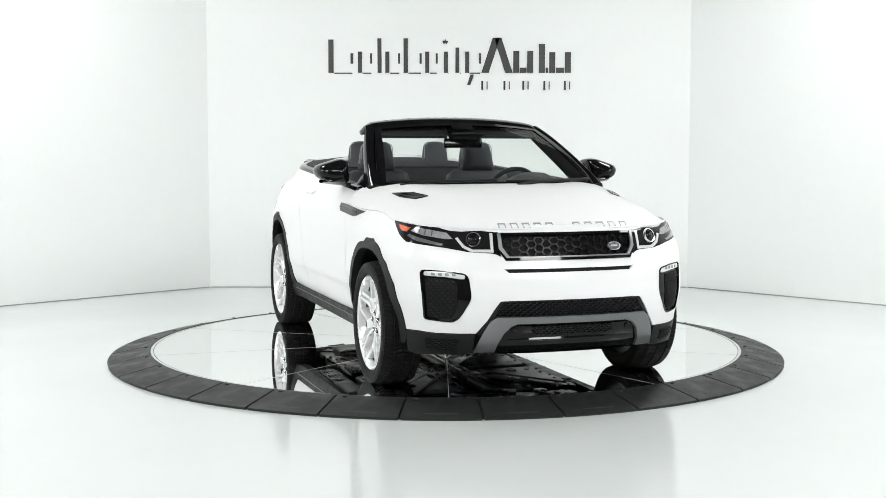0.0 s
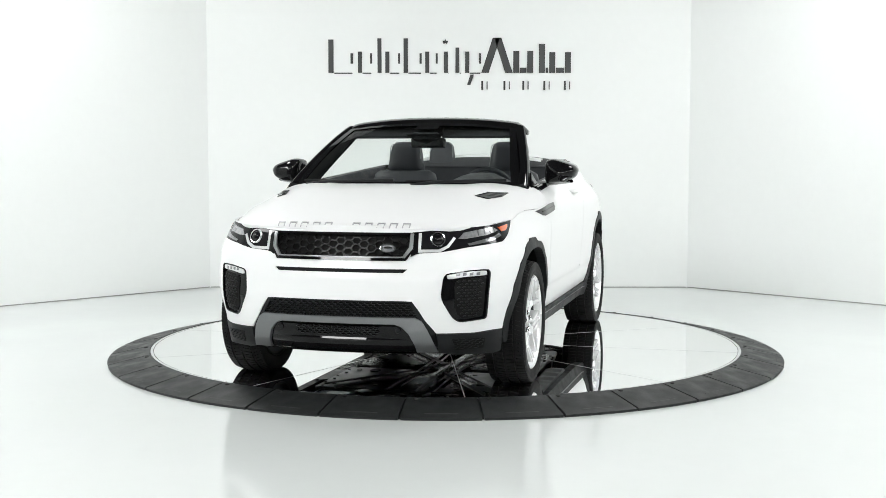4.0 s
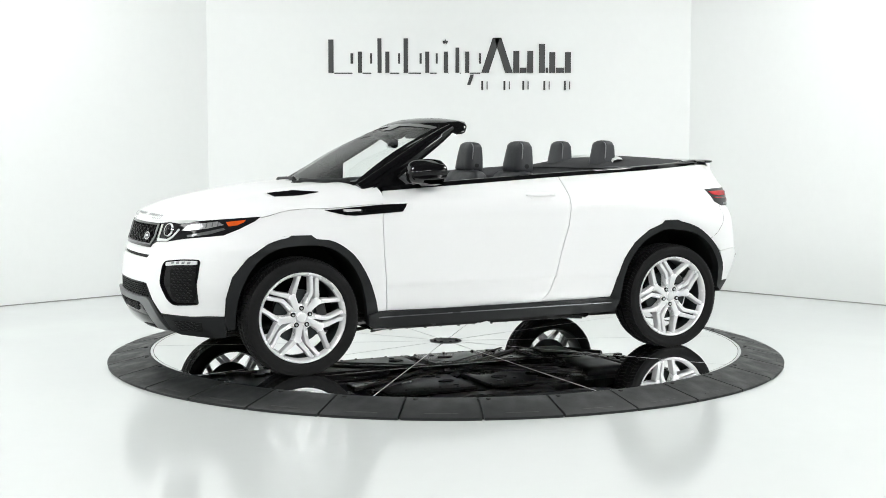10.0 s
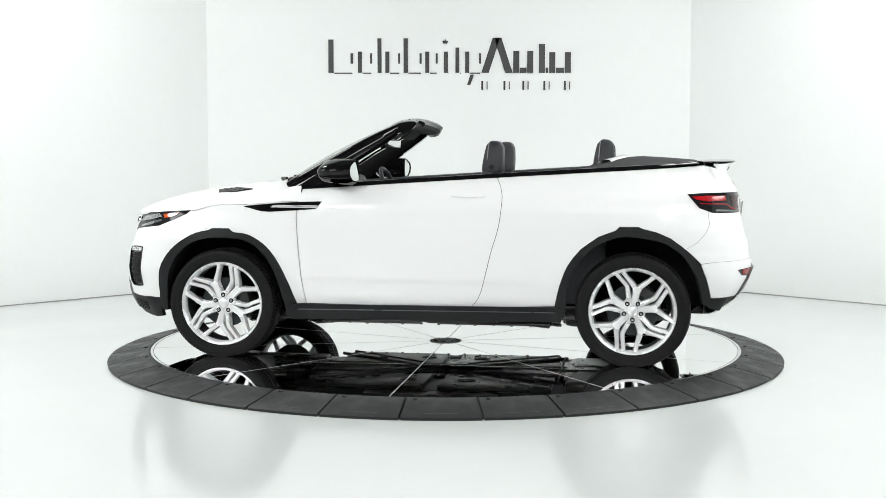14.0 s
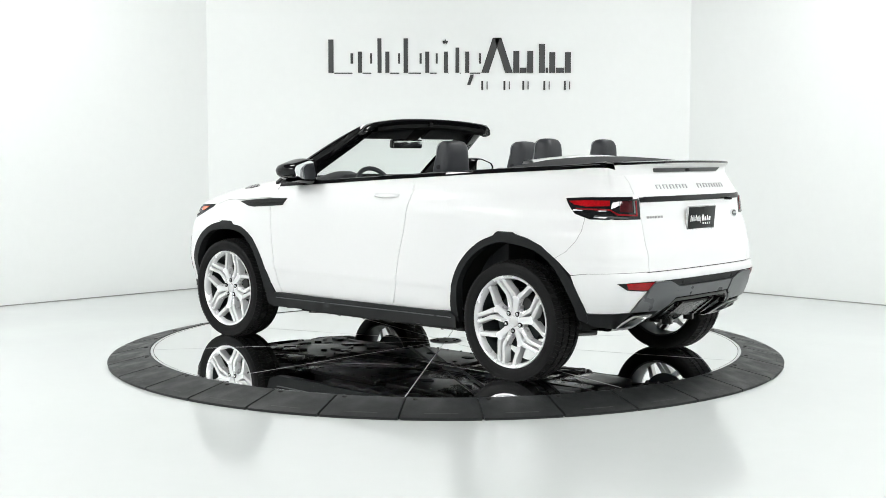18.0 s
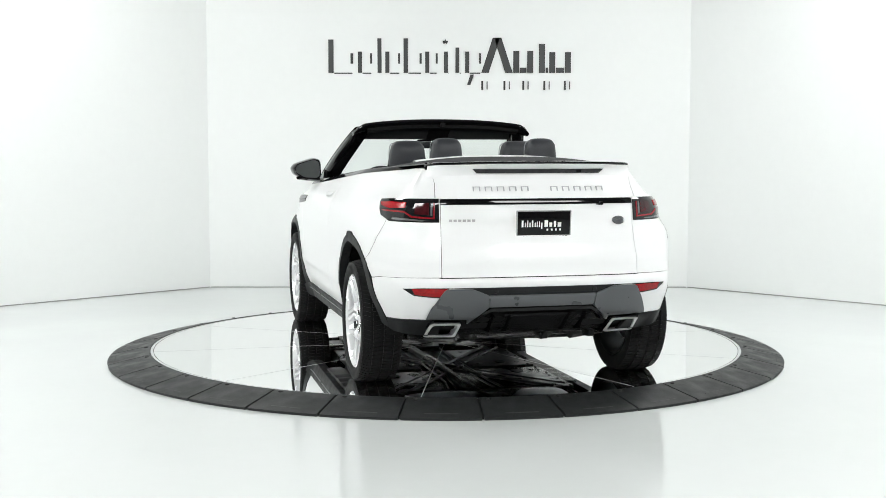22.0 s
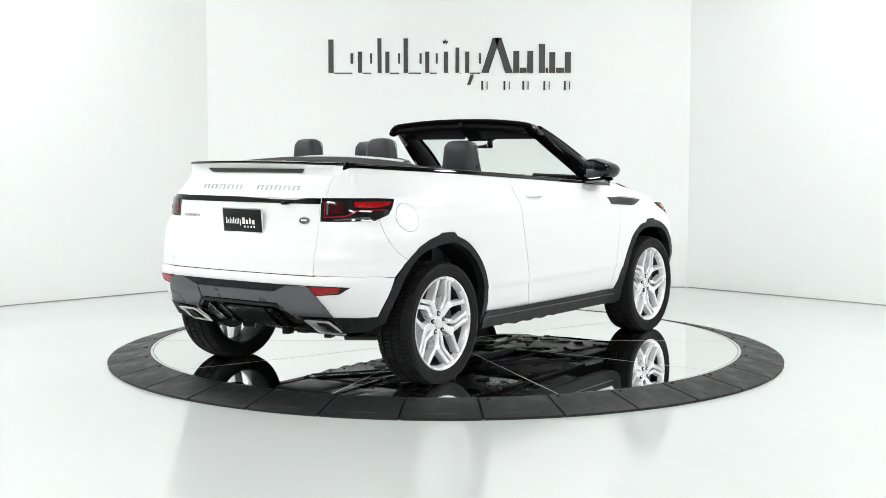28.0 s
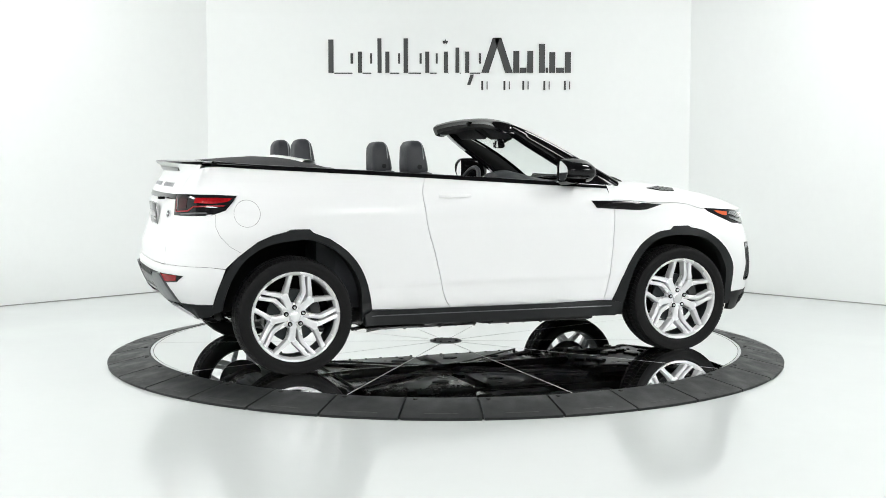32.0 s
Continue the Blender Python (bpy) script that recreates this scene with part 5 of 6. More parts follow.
for y0, y1, x0 in ((0.10, 0.66, 1.03), (-0.62, -0.02, 1.03)):
    bm = bmesh.new()
    tube(bm, [glass_pt(y0 / 0.735, 0.0) + Vector((0.05, 0, 0.01)), glass_pt((y0 * 0.7 + y1 * 0.3) / 0.735, 0.0) + Vector((0.03, 0, 0.03)), glass_pt(y1 / 0.735, 0.02) + Vector((0.015, 0, 0.03))], 0.010)
    wp = part("wiper", bm, PLASTIC, car, "black wiper arm")
    bm = bmesh.new()
    a, b = glass_pt((y0 - 0.05) / 0.735, 0.04) + Vector((0.01, 0, 0.012)), glass_pt(y1 / 0.735, 0.03) + Vector((0.01, 0, 0.012))
    tube(bm, [a, (a + b) / 2 + Vector((0.015, 0, 0.002)), b], 0.008)
    part("wiper_blade", bm, RUBBER, wp)
bm = bmesh.new()
rows = []
for y in np.linspace(-0.74, 0.74, 17):
    q = abs(y) / 0.735
    x = 1.10 - 0.17 * q ** 2.2
    rows.append([(x + 0.05, y, 1.108 - 0.012 * q), (x + 0.02, y, 1.124 - 0.012 * q), (x - 0.06, y, 1.122 - 0.01 * q)])
grid(bm, rows)
part("cowl", bm, PLASTIC, car, "black scuttle panel")

# door mirrors
MIRROR_BACK = round_poly([(0.832, 1.138), (0.836, 1.272), (0.885, 1.284), (1.005, 1.246), (1.026, 1.216), (1.012, 1.176), (0.95, 1.140)], 0.3)


def mirror_ring(k, x, sg, lift=0.0, lean=0.0):
    """The mirror housing's outline drawn in by k round its core, at x; lean tips its top forwards."""
    return [Vector((x + (0.10 if sg > 0 else -0.08) * (y - 0.92) + lean * (z - 1.208), sg * (0.905 + (y - 0.905) * k), 1.208 + (z - 1.208) * k + lift)) for y, z in MIRROR_BACK]


for sg in (1, -1):
    bm = bmesh.new()
    vs = grid(bm, [mirror_ring(k, x, sg, h) for k, x, h in ((0.88, 0.452, 0), (0.90, 0.434, 0), (0.98, 0.430, 0), (1.03, 0.440, 0), (1.08, 0.48, 0), (1.10, 0.53, 0), (1.08, 0.575, -0.001), (1.0, 0.612, -0.003), (0.84, 0.640, -0.006), (0.56, 0.658, -0.010), (0.2, 0.665, -0.012))], close_u=True)
    bm.faces.new(vs[0])
    bm.faces.new(vs[-1])
    mir = part("door_mirror", bm, GLOSS, car, "gloss black door mirror", angle=50)
    bm = bmesh.new()
    vs = grid(bm, [mirror_ring(k, x, sg, 0.0, 0.09 if sg > 0 else 0.0) for k, x in ((0.895, 0.446), (0.895, 0.4385), (0.88, 0.4375))], close_u=True)
    bm.faces.new(vs[-1])
    part("mirror_glass", bm, TINTED, mir, "silvered mirror glass", smooth=False)
    bm = bmesh.new()
    rows = []
    for t in np.linspace(0, 1, 6):
        y = 0.78 + 0.21 * t
        rows.append([(0.505 + a * (0.085 - 0.012 * t), sg * y, 1.126 + 0.018 * t + b * (0.018 - 0.008 * t)) for a, b in ((-1, 0), (-0.5, 1), (0.5, 1), (1, 0), (0.5, -1), (-0.5, -1))])
    vs = grid(bm, rows, close_u=True)
    part("mirror_foot", bm, GLOSS, mir)

# ---- cabin ----
bm = bmesh.new()
rows = []
for x in np.linspace(0.82, -1.02, 12):
    zb = belt(x) - 0.004
    rows.append([(x, y, z) for y, z in ((-0.765, zb), (-0.74, zb - 0.03), (-0.72, 0.80), (-0.68, 0.36), (0, 0.34), (0.68, 0.36), (0.72, 0.80), (0.74, zb - 0.03), (0.765, zb))])
grid(bm, rows)
part("cabin_tub", bm, LEATHER, car, "black trimmed cabin lining")
for sg in (1, -1):
    bm = bmesh.new()
    rows = []
    for x in np.linspace(0.70, -0.98, 12):
        rows.append([(x, sg * y, belt(x) + dz) for y, dz in ((0.775, 0.006), (0.762, 0.014), (0.735, 0.008), (0.72, -0.05))])
    grid(bm, rows)
    part("door_top", bm, LEATHER, car)
bm = bmesh.new()
rows = []
for y in np.linspace(-0.72, 0.72, 21):
    hump = 0.070 * math.exp(-((y - 0.42) / 0.17) ** 4)
    rows.append([(x, y, z) for x, z in ((1.03 - 0.17 * abs(y / 0.735) ** 2.2, 1.105), (0.80, 1.122 + hump * 0.4), (0.60, 1.128 + hump), (0.50, 1.105 + hump), (0.46, 1.02), (0.50, 0.75), (0.52, 0.40))])
grid(bm, rows)
dash = part("dashboard", bm, LEATHER, car, "black dashboard")
bm = bmesh.new()
box(bm, (-0.25, -0.11, 0.36), (0.52, 0.11, 0.78), 0.03)
part("centre_console", bm, PLASTIC, car)
bm = bmesh.new()
box(bm, (0.465, -0.12, 0.86), (0.50, 0.12, 1.02), 0.01)
part("screen", bm, GLOSS, dash)
T = Matrix.Translation((0.29, 0.40, 1.055)) @ pose(0, 0, 0, 0, -66, 0)
bm = bmesh.new()
rows = []
for i in range(32):
    a = 2 * math.pi * i / 32
    rows.append([Vector(((0.178 + 0.016 * math.cos(b)) * math.cos(a), (0.178 + 0.016 * math.cos(b)) * math.sin(a), 0.016 * math.sin(b))) for b in np.linspace(0, 2 * math.pi, 8, endpoint=False)])
grid(bm, rows, close_u=True, close_v=True)
bmesh.ops.transform(bm, matrix=T, verts=bm.verts)
sw = part("steering_wheel", bm, LEATHER, car, "black leather steering wheel")
bm = bmesh.new()
box(bm, (-0.06, -0.06, -0.04), (0.06, 0.06, 0.01), 0.02, T)
for a in (90, -90, 180):
    box(bm, (0.04, -0.02, -0.02), (0.17, 0.02, -0.005), 0.005, T @ pose(0, 0, 0, 0, 0, a))
part("wheel_boss", bm, PLASTIC, sw)


def cushion(bm, lo, hi, bulge, m, soft=0.75, taper=0.0):
    """A padded block with rounded edges and swollen faces."""
    b2 = bmesh.new()
    bmesh.ops.create_cube(b2, size=2)
    bmesh.ops.subdivide_edges(b2, edges=b2.edges, cuts=7, use_grid_fill=True)
    lo, hi = Vector(lo), Vector(hi)
    c, h = (lo + hi) / 2, (hi - lo) / 2
    rad = min(h) * soft
    for v in b2.verts:
        p = Vector([v.co[i] * h[i] for i in range(3)])
        core = Vector([max(-h[i] + rad, min(h[i] - rad, p[i])) for i in range(3)])
        d = p - core
        p = core + (d.normalized() * rad if d.length > 1e-6 else d)
        u, w, t = v.co
        p += Vector((bulge * math.copysign(1, u) * (1 - w * w) * (1 - t * t) if abs(u) > 0.99 else 0, 0, bulge * math.copysign(1, t) * (1 - u * u) * (1 - w * w) if abs(t) > 0.99 else 0))
        p.y *= 1 - taper * (t + 0.3)
        p.x *= 1 - taper * (t + 0.3)
        v.co = m @ (c + p)
    me = bpy.data.meshes.new("t")
    b2.to_mesh(me)
    b2.free()
    bm.from_mesh(me)
    bpy.data.meshes.remove(me)


def seat(name, x, y, wide, back_top, head_z, head_w, lean=-14, label=""):
    bm = bmesh.new()
    cushion(bm, (x - 0.05, y - wide, 0.42), (x + 0.48, y + wide, 0.60), 0.015, Matrix.Identity(4))
    st = part(name, bm, LEATHER, car, label, angle=70)
    M = Matrix.Translation((x, y, 0.55)) @ pose(0, 0, 0, 0, lean, 0)
    bm = bmesh.new()
    cushion(bm, (-0.09, -wide, 0.0), (0.07, wide, back_top), 0.015, M)
    part("backrest", bm, LEATHER, st, angle=70)
    hx = x + math.sin(radians(lean)) * (head_z - 0.55) - 0.005
    H = Matrix.Translation((hx, y, head_z)) @ pose(0, 0, 0, 0, lean * 0.4, 0)
    bm = bmesh.new()
    cushion(bm, (-0.062, -head_w, -0.11), (0.062, head_w, 0.11), 0.008, H, 0.62, 0.14)
    hd = part("headrest", bm, LEATHER, st, "padded black leather headrest", angle=70)
    bm = bmesh.new()
    pts = [H @ Vector((0.035, math.copysign(abs(math.cos(a)) ** 0.35, math.cos(a)) * head_w * 0.93, 0.103 * math.copysign(abs(math.sin(a)) ** 0.35, math.sin(a)))) for a in np.linspace(-0.5, math.pi + 0.5, 30)]
    tube(bm, pts, 0.0032, 5)
    part("piping", bm, STITCH, hd)
    bm = bmesh.new()
    for dy in (-0.06, 0.06):
        tube(bm, [H @ Vector((0, dy, -0.10)), H @ Vector((0, dy, -0.17))], 0.006)
    part("headrest_post", bm, CHROME, hd)
    if head_w > 0.11 and x > -0.6:
        bm = bmesh.new()
        for sgy in (1, -1):
            revolve(bm, [(0, 0.006), (0.016, 0.005), (0.018, 0.0)], 14, "y")
            vs = [v for v in bm.verts if not v.tag]
            bmesh.ops.transform(bm, matrix=H @ Matrix.Translation((0.0, sgy * head_w, -0.055)) @ pose(0, 0, 0, 0, 0, 0 if sgy > 0 else 180), verts=vs)
            for v in vs:
                v.tag = True
        part("headrest_button", bm, PLASTIC, hd)
    return st


for sg in (1, -1):
    seat("front_seat", -0.212, 0.38 * sg, 0.24, 0.66, 1.288, 0.125, -14, "black leather front seat with headrest")
    seat("rear_seat", -0.96, 0.30 * sg, 0.25, 0.68, 1.297, 0.10, -12, "black leather rear seat with headrest")
bm = bmesh.new()
box(bm, (-1.14, -0.70, 0.5), (-1.00, 0.70, 1.235), 0.03)
part("rear_bulkhead", bm, LEATHER, car)

# ---- wheels ----
WR, RR = 0.346, 0.272


def build_wheel():
    bm = bmesh.new()
    # barrel and lip, outer face towards +y
    revolve(bm, [(0.246, 0.060), (0.249, 0.078), (0.253, 0.091), (0.258, 0.099), (0.264, 0.1045), (0.270, 0.105), (0.274, 0.099), (0.274, 0.085)], 72, "y")
    def arm(pts, bm):
        """A tapered bar along (radius, degrees, half width) points, dished towards the hub."""
        line = [Vector((r * math.cos(radians(a)), r * math.sin(radians(a)), w)) for r, a, w in pts]
        line = [line[0] * 2 - line[1]] + line + [line[-1] * 2 - line[-2]]
        path = []
        for i in range(1, len(line) - 2):
            p, q, r, s = line[i - 1:i + 3]
            for t in (0, 0.2, 0.4, 0.6, 0.8):
                path.append(0.5 * (2 * q + (r - p) * t + (2 * p - 5 * q + 4 * r - s) * t * t + (3 * q - p - 3 * r + s) * t ** 3))
        path.append(line[-2])
        rows = []
        for i, v in enumerate(path):
            d = (path[min(i + 1, len(path) - 1)] - path[max(i - 1, 0)]).to_2d().normalized()
            t = Vector((-d.y, 0, d.x))
            r, w = v.to_2d().length, v.z
            top = 0.066 + 0.026 * (r / 0.25) ** 1.5
            rows.append([Vector((v.x, h, v.y)) + t * w * u for u, h in ((-1.3, top - 0.05), (-1.06, top - 0.010), (-0.92, top - 0.0025), (-0.62, top), (0.62, top), (0.92, top - 0.0025), (1.06, top - 0.010), (1.3, top - 0.05))])
        vs = grid(bm, rows, close_u=True)
        bm.faces.new(vs[0])
        bm.faces.new(vs[-1])
    revolve(bm, [(0.0, 0.066), (0.036, 0.066), (0.062, 0.064), (0.078, 0.058), (0.082, 0.03)], 40, "y")
    wheel = part("wheel", bm, ALLOY, car, "silver split-spoke alloy wheel", angle=40)
    forked, single = bmesh.new(), bmesh.new()
    for pts in ([(0.035, 62, 0.028), (0.075, 64, 0.021), (0.115, 65, 0.021), (0.152, 65, 0.026)], [(0.126, 66, 0.016), (0.160, 73, 0.0145), (0.205, 81, 0.0120), (0.238, 84.5, 0.0125), (0.262, 85.9, 0.017)],
                [(0.126, 64, 0.016), (0.160, 55.5, 0.0145), (0.205, 45.5, 0.0120), (0.238, 41.2, 0.0125), (0.262, 39.8, 0.017)]):
        arm(pts, forked)
    arm([(0.045, 106, 0.017), (0.085, 109, 0.0135), (0.125, 112.5, 0.0125), (0.160, 112.5, 0.0125), (0.205, 106.5, 0.0110), (0.238, 103.5, 0.0115), (0.262, 102.6, 0.016)], single)
    for bm, nm in ((forked, "forked_spoke"), (single, "spoke")):
        first = part(nm, bm, ALLOY, wheel, angle=40)
        for k in range(1, 5):
            o = first.copy()
            scene.collection.objects.link(o)
            o.rotation_euler.y = radians(72 * k)
    bm = bmesh.new()
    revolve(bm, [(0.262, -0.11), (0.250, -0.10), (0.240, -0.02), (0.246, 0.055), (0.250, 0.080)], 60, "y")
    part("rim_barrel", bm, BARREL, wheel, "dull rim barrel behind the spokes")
    bm = bmesh.new()
    prof = [(0.262, -0.105), (0.285, -0.114), (0.308, -0.118), (0.333, -0.116), (0.3455, -0.106), (0.3475, -0.085), (0.349, -0.04), (0.349, 0.04), (0.3475, 0.085), (0.3455, 0.106), (0.340, 0.111), (0.331, 0.1155), (0.314, 0.1178), (0.311, 0.1162), (0.297, 0.1165), (0.285, 0.1135), (0.276, 0.107), (0.272, 0.100)]
    revolve(bm, prof, 72, "y")
    tyre = part("tyre", bm, RUBBER, wheel, "black treaded tyre", angle=50)
    bm = bmesh.new()
    for k in range(88):
        a0 = 2 * math.pi * k / 88
        for y0, y1, sh in ((-0.110, -0.066, 0.02), (-0.054, -0.007, -0.012), (0.007, 0.054, 0.012), (0.066, 0.110, -0.02)):
            rows = []
            for y, da in ((y0, -sh), (y1, sh)):
                rr = 0.358 - 0.0105 * max(0, (abs(y) - 0.075) / 0.033) ** 1.5
                rows.append((y, da, rr))
            q = []
            for (y, da, rr), e0 in ((rows[0], 0.006), (rows[0], 0.062), (rows[1], 0.062), (rows[1], 0.006)):
                a = a0 + da + e0
                q.append(bm.verts.new((rr * math.cos(a), y, rr * math.sin(a))))
            bm.faces.new(q)
            lowv = [bm.verts.new((v.co.x * 0.972, v.co.y, v.co.z * 0.972)) for v in q]
            for i in range(4):
                bm.faces.new((q[i], q[(i + 1) % 4], lowv[(i + 1) % 4], lowv[i]))
    o = part("tread", bm, RUBBER, wheel, smooth=False)
    for a0, a1 in ((58, 86), (94, 122), (238, 266), (274, 302)):
        bm = bmesh.new()
        revolve(bm, [(0.297, 0.1172), (0.309, 0.1174)], 12, "y", start=radians(a0), sweep=radians(a1 - a0))
        part("sidewall_bar", bm, RUBBER, wheel, smooth=False)
    bm = bmesh.new()
    revolve(bm, [(0.0, 0.030), (0.075, 0.030), (0.078, 0.012), (0.160, 0.012), (0.163, -0.012), (0.05, -0.02)], 40, "y")
    part("brake_disc", bm, BARREL, wheel)
    bm = bmesh.new()
    rows = []
    for a in np.linspace(radians(150), radians(215), 10):
        rows.append([(r * math.cos(a), h, r * math.sin(a)) for r, h in ((0.105, 0.02), (0.11, 0.042), (0.165, 0.042), (0.175, 0.02), (0.175, -0.03), (0.105, -0.03))])
    vs = grid(bm, rows, close_u=True)
    bm.faces.new(vs[0])
    bm.faces.new(vs[-1])
    part("brake_caliper", bm, SATIN, wheel)
    bm = bmesh.new()
    revolve(bm, [(0.0, 0.0755), (0.026, 0.0745), (0.031, 0.071), (0.033, 0.06)], 28, "y")
    cp = part("centre_cap", bm, ALLOY, wheel)
    for k in range(5):
        a = radians(90 + 72 * k)
        bm = bmesh.new()
        c = (0.055 * math.cos(a), 0, 0.055 * math.sin(a))
        revolve(bm, [(0.0125, 0.0665), (0.0125, 0.064), (0.0125, 0.0655)], 12, "y", c)
        revolve(bm, [(0.0, 0.079), (0.007, 0.0785), (0.0098, 0.0735), (0.0098, 0.064)], 10, "y", c)
        part("lug_nut", bm, CHROME, wheel)
        bm = bmesh.new()
        revolve(bm, [(0.0095, 0.0725), (0.0148, 0.0725), (0.0150, 0.064)], 16, "y", c)
        part("lug_recess", bm, DARK, wheel)
    return wheel


wheel = build_wheel()
wheel.location = (1.33, 0.797, WR)
wheel.rotation_euler = (0, 0, 0)
for x, y, rz, turn in ((-1.315, 0.805, 0, 36), (1.33, -0.797, 180, 3), (-1.315, -0.805, 180, 2)):
    copy_thing(wheel, pose(x, y, WR, 0, 0, rz) @ pose(0, 0, 0, 0, turn, 0))
# tyres flattened where they stand on the disc
for ob in [o for o in scene.objects if o.name.split(".")[0] in ("tyre", "tread")]:
    ob.data = ob.data.copy()
    m = ob.parent.matrix_basis.copy()
    inv = m.inverted()
    for v in ob.data.vertices:
        p = m @ v.co
        if p.z < 0.0005:
            p.y += (p.y - ob.parent.location.y) * (0.0005 - p.z) * 2
            p.z = 0.0005
            v.co = inv @ p

# ---- underside, seen in the mirror ----
bm = bmesh.new()
box(bm, (-1.45, -0.62, 0.24), (1.75, 0.62, 0.34), 0.02)
under = part("underbody", bm, UNDER, car, "dark underbody")
for lo, hi, mat, nm in (((0.95, -0.50, 0.20), (1.72, 0.50, 0.236), UNDER, "engine_shield"), ((0.05, -0.66, 0.205), (0.80, -0.18, 0.236), UNDER, "floor_shield"), ((0.05, 0.18, 0.205), (0.80, 0.66, 0.236), UNDER, "floor_shield"),
                        ((-0.80, -0.66, 0.205), (-0.05, -0.18, 0.236), UNDER, "floor_shield"), ((-0.80, 0.18, 0.205), (-0.05, 0.66, 0.236), UNDER, "floor_shield"), ((-1.72, -0.42, 0.30), (-1.47, 0.42, 0.40), UNDER, "silencer"),
                        ((-1.20, -0.40, 0.19), (-0.86, 0.40, 0.235), UNDER, "fuel_tank")):
    bm = bmesh.new()
    box(bm, lo, hi, 0.014)
    sh = part(nm, bm, mat, under)
    for k in range(4):
        bm = bmesh.new()
        revolve(bm, [(0, lo[2] - 0.004), (0.018, lo[2] - 0.004), (0.022, lo[2] + 0.002)], 12, "z", (lo[0] + (hi[0] - lo[0]) * (0.15 + 0.7 * (k % 2)), lo[1] + (hi[1] - lo[1]) * (0.2 + 0.6 * (k // 2)), 0))
        part("fixing", bm, UNDER, sh)
for a, b in (((0.85, 0.50), (-0.05, -0.10)), ((0.85, -0.50), (-0.05, 0.10)), ((-0.85, 0.50), (0.05, -0.12)), ((-0.85, -0.50), (0.05, 0.12)), ((1.60, 0.42), (1.0, 0.30)), ((1.60, -0.42), (1.0, -0.30))):
    bm = bmesh.new()
    tube(bm, [(a[0], a[1], 0.195), (b[0], b[1], 0.195)], 0.012)
    part("brace", bm, SATIN, under)
bm = bmesh.new()
tube(bm, [(0.95, 0.06, 0.205), (0.2, 0.04, 0.20), (-0.6, 0.06, 0.20), (-1.25, 0.0, 0.22), (-1.5, 0.0, 0.30)], 0.032, 10)
part("exhaust_pipe", bm, UNDER, under)
for x in (1.33, -1.315):
    bm = bmesh.new()
    tube(bm, [(x, -0.72, 0.33), (x - 0.03, -0.3, 0.24), (x - 0.03, 0.3, 0.24), (x, 0.72, 0.33)], 0.03, 10)
    part("suspension_arm", bm, UNDER, under)
    for sg in (1, -1):
        bm = bmesh.new()
        tube(bm, [(x - 0.22, sg * 0.35, 0.25), (x, sg * 0.70, 0.25), (x + 0.2, sg * 0.35, 0.26)], 0.022, 8)
        part("suspension_link", bm, SATIN, under)


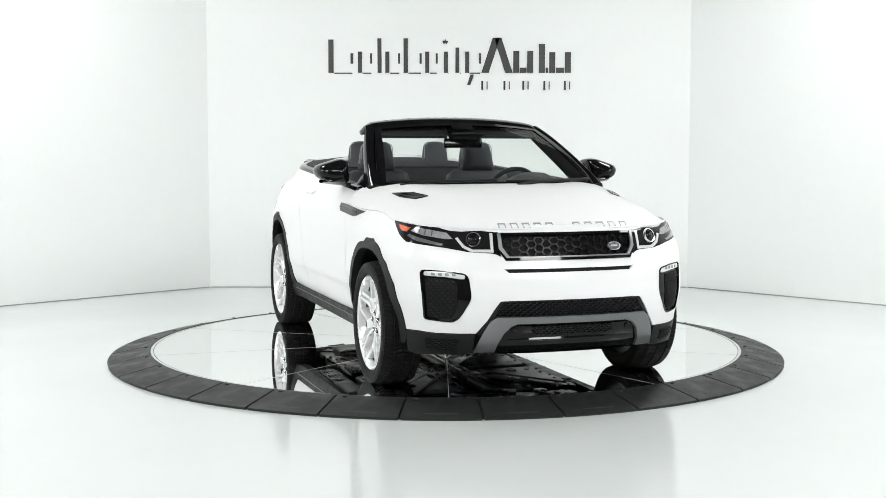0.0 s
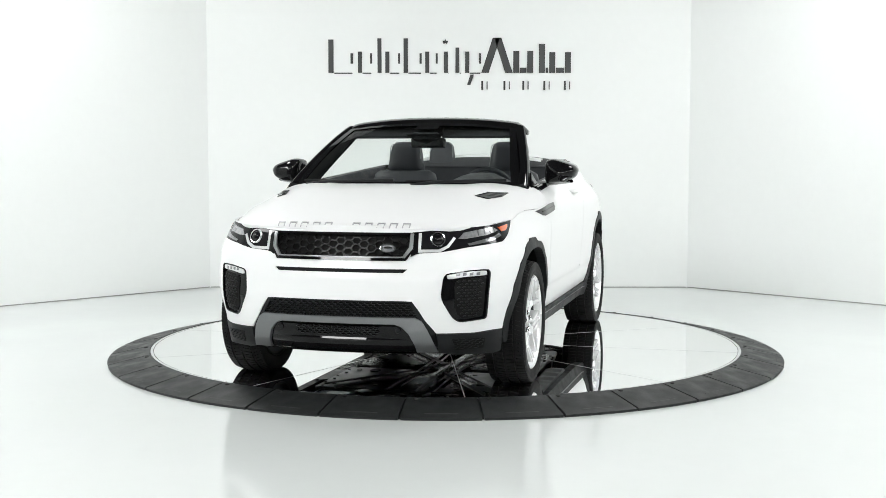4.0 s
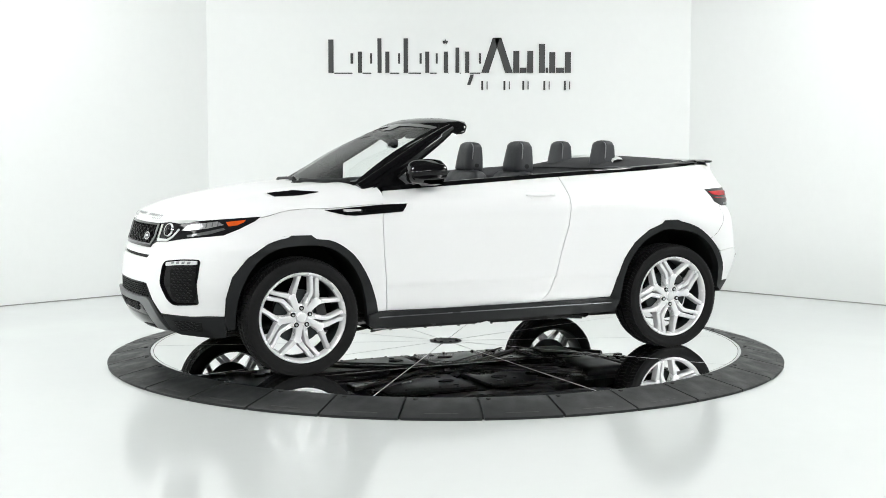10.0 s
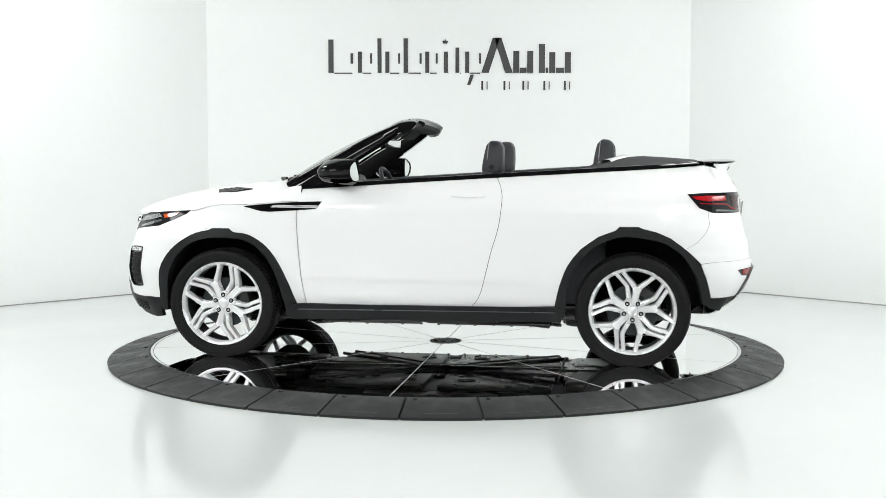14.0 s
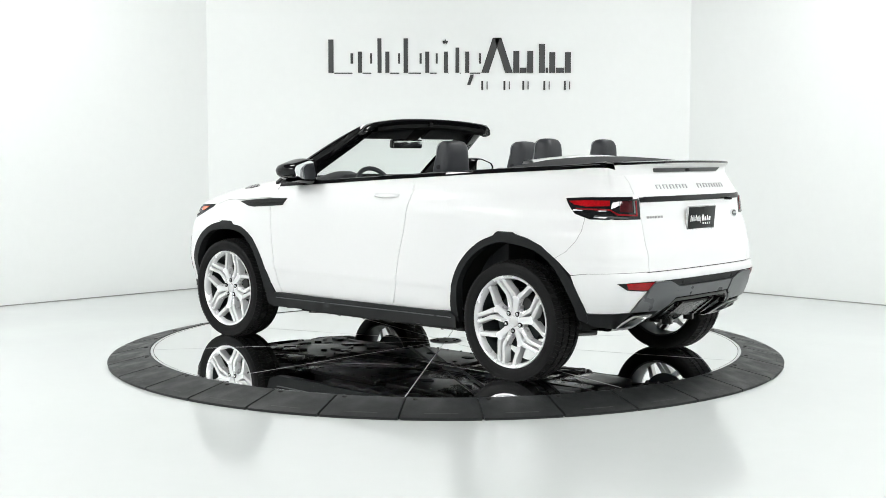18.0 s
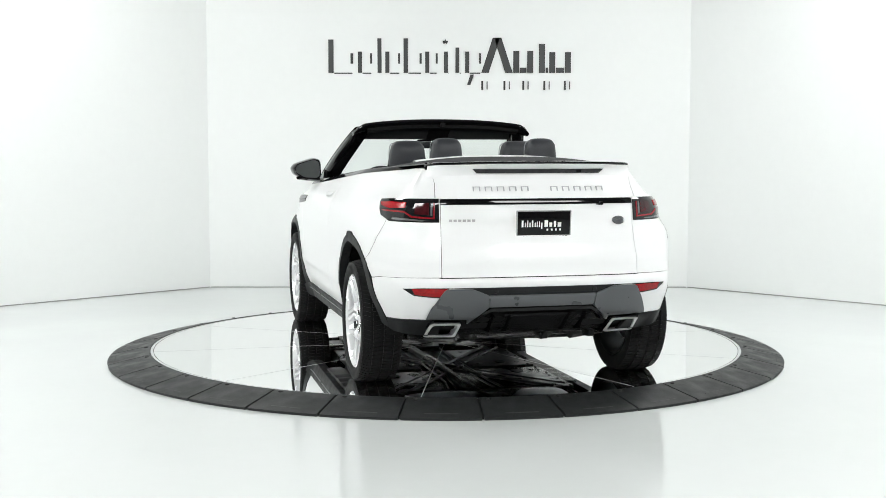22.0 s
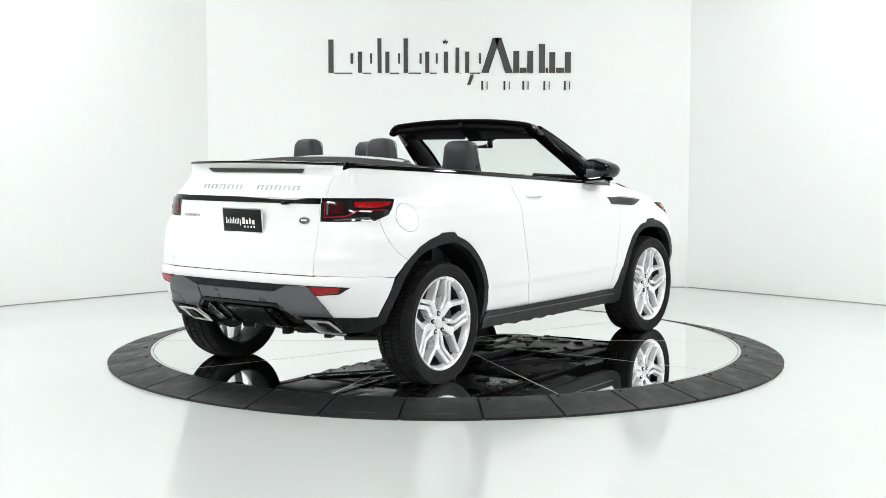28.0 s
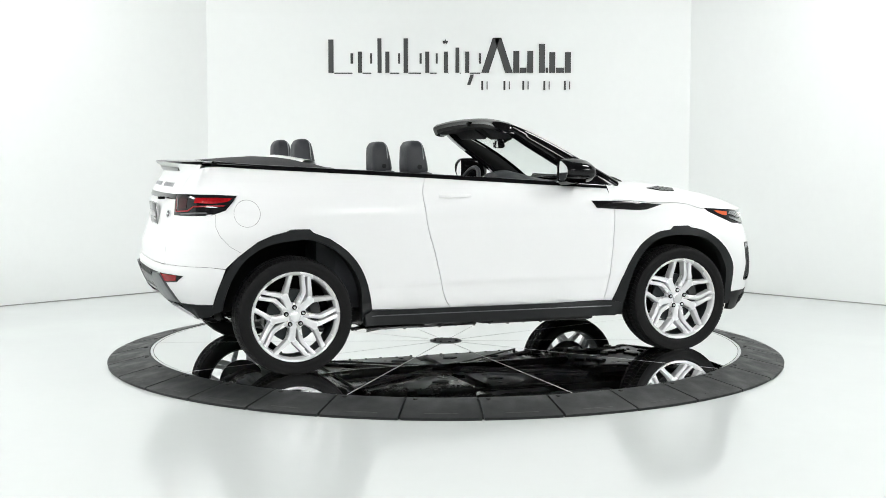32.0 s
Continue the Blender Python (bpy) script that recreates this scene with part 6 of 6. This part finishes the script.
rng = random.Random(5)
for sg in (1, -1):
    for x0, y0, l, w in ((0.18, 0.44, 0.11, 0.035), (-0.22, 0.44, 0.12, 0.04), (0.52, 0.40, 0.07, 0.03), (-0.55, 0.40, 0.07, 0.03), (1.20, 0.30, 0.09, 0.04), (1.48, 0.22, 0.06, 0.04)):
        bm = bmesh.new()
        prism(bm, [(x0 + l * 0.5 * math.cos(a), sg * y0 + w * math.sin(a)) for a in np.linspace(0, 2 * math.pi, 16, endpoint=False)], 0.1975, 0.2035, lambda u, v, d: (u, v, d))
        part("drain_hole", bm, DARK, under)
    for k in range(14):
        bm = bmesh.new()
        x, y = -0.78 + k * 0.12, sg * (0.635 - 0.02 * (k % 2))
        revolve(bm, [(0, 0.198), (0.009, 0.198), (0.011, 0.206)], 8, "z", (x, y, 0))
        part("fixing", bm, SATIN, under)
    for a, b in (((0.78, 0.60), (0.15, 0.16)), ((-0.78, 0.60), (-0.15, 0.16)), ((0.9, 0.30), (0.9, -0.30)), ((-0.83, 0.52), (-0.83, -0.52))):
        bm = bmesh.new()
        tube(bm, [(a[0], a[1] * sg, 0.192), (b[0], b[1] * sg, 0.192)], 0.007)
        part("brace", bm, SATIN, under)
    bm = bmesh.new()
    cushion(bm, (-1.24, sg * 0.10 if sg > 0 else -0.52, 0.185), (-0.88, 0.52 if sg > 0 else -0.10, 0.26), 0.006, Matrix.Identity(4))
    part("fuel_tank_shell", bm, SATIN if sg > 0 else UNDER, under, angle=60)
for k in range(26):
    bm = bmesh.new()
    x, y = rng.uniform(0.9, 1.7), rng.uniform(-0.5, 0.5)
    s = rng.uniform(0.02, 0.06)
    box(bm, (-s, -s * rng.uniform(0.4, 1.2), 0), (s, s, 0.03), 0.006, pose(x, y, 0.182, 0, 0, rng.uniform(0, 90)))
    part("underbody_fitting", bm, rng.choice([UNDER, UNDER, UNDER, SATIN]), under)
for k in range(16):
    bm = bmesh.new()
    x, y = rng.uniform(-1.75, -1.2), rng.uniform(-0.55, 0.55)
    s = rng.uniform(0.02, 0.05)
    box(bm, (-s, -s * rng.uniform(0.4, 1.2), 0), (s, s, 0.04), 0.006, pose(x, y, 0.270, 0, 0, rng.uniform(0, 90)))
    part("underbody_fitting", bm, rng.choice([UNDER, UNDER, UNDER, SATIN]), under)
for sg in (1, -1):
    for pts, r in (([(0.88, 0.16, 0.2), (0.2, 0.14, 0.198), (-0.5, 0.15, 0.198), (-0.9, 0.2, 0.21)], 0.007), ([(0.7, 0.10, 0.2), (-0.3, 0.09, 0.198), (-0.9, 0.14, 0.21)], 0.006)):
        bm = bmesh.new()
        tube(bm, [(x, y * sg, z) for x, y, z in pts], r, 6)
        part("brake_line", bm, SATIN, under)


def motions():
    rows, turn = [], []
    for k in range(17):
        t = 2.0 * k
        h = HEADING + SPIN * t
        off = pose(0, 0, 0, 0, 0, h) @ Vector((CAR_X, CAR_Y, DISC_Z))
        rows.append((t, pose(off.x, off.y, off.z, 0, 0, h)))
        turn.append((t, pose(0, 0, 0, 0, 0, SPIN * t + 108.5)))
    walk(car, rows)
    walk(disc, turn)


motions()
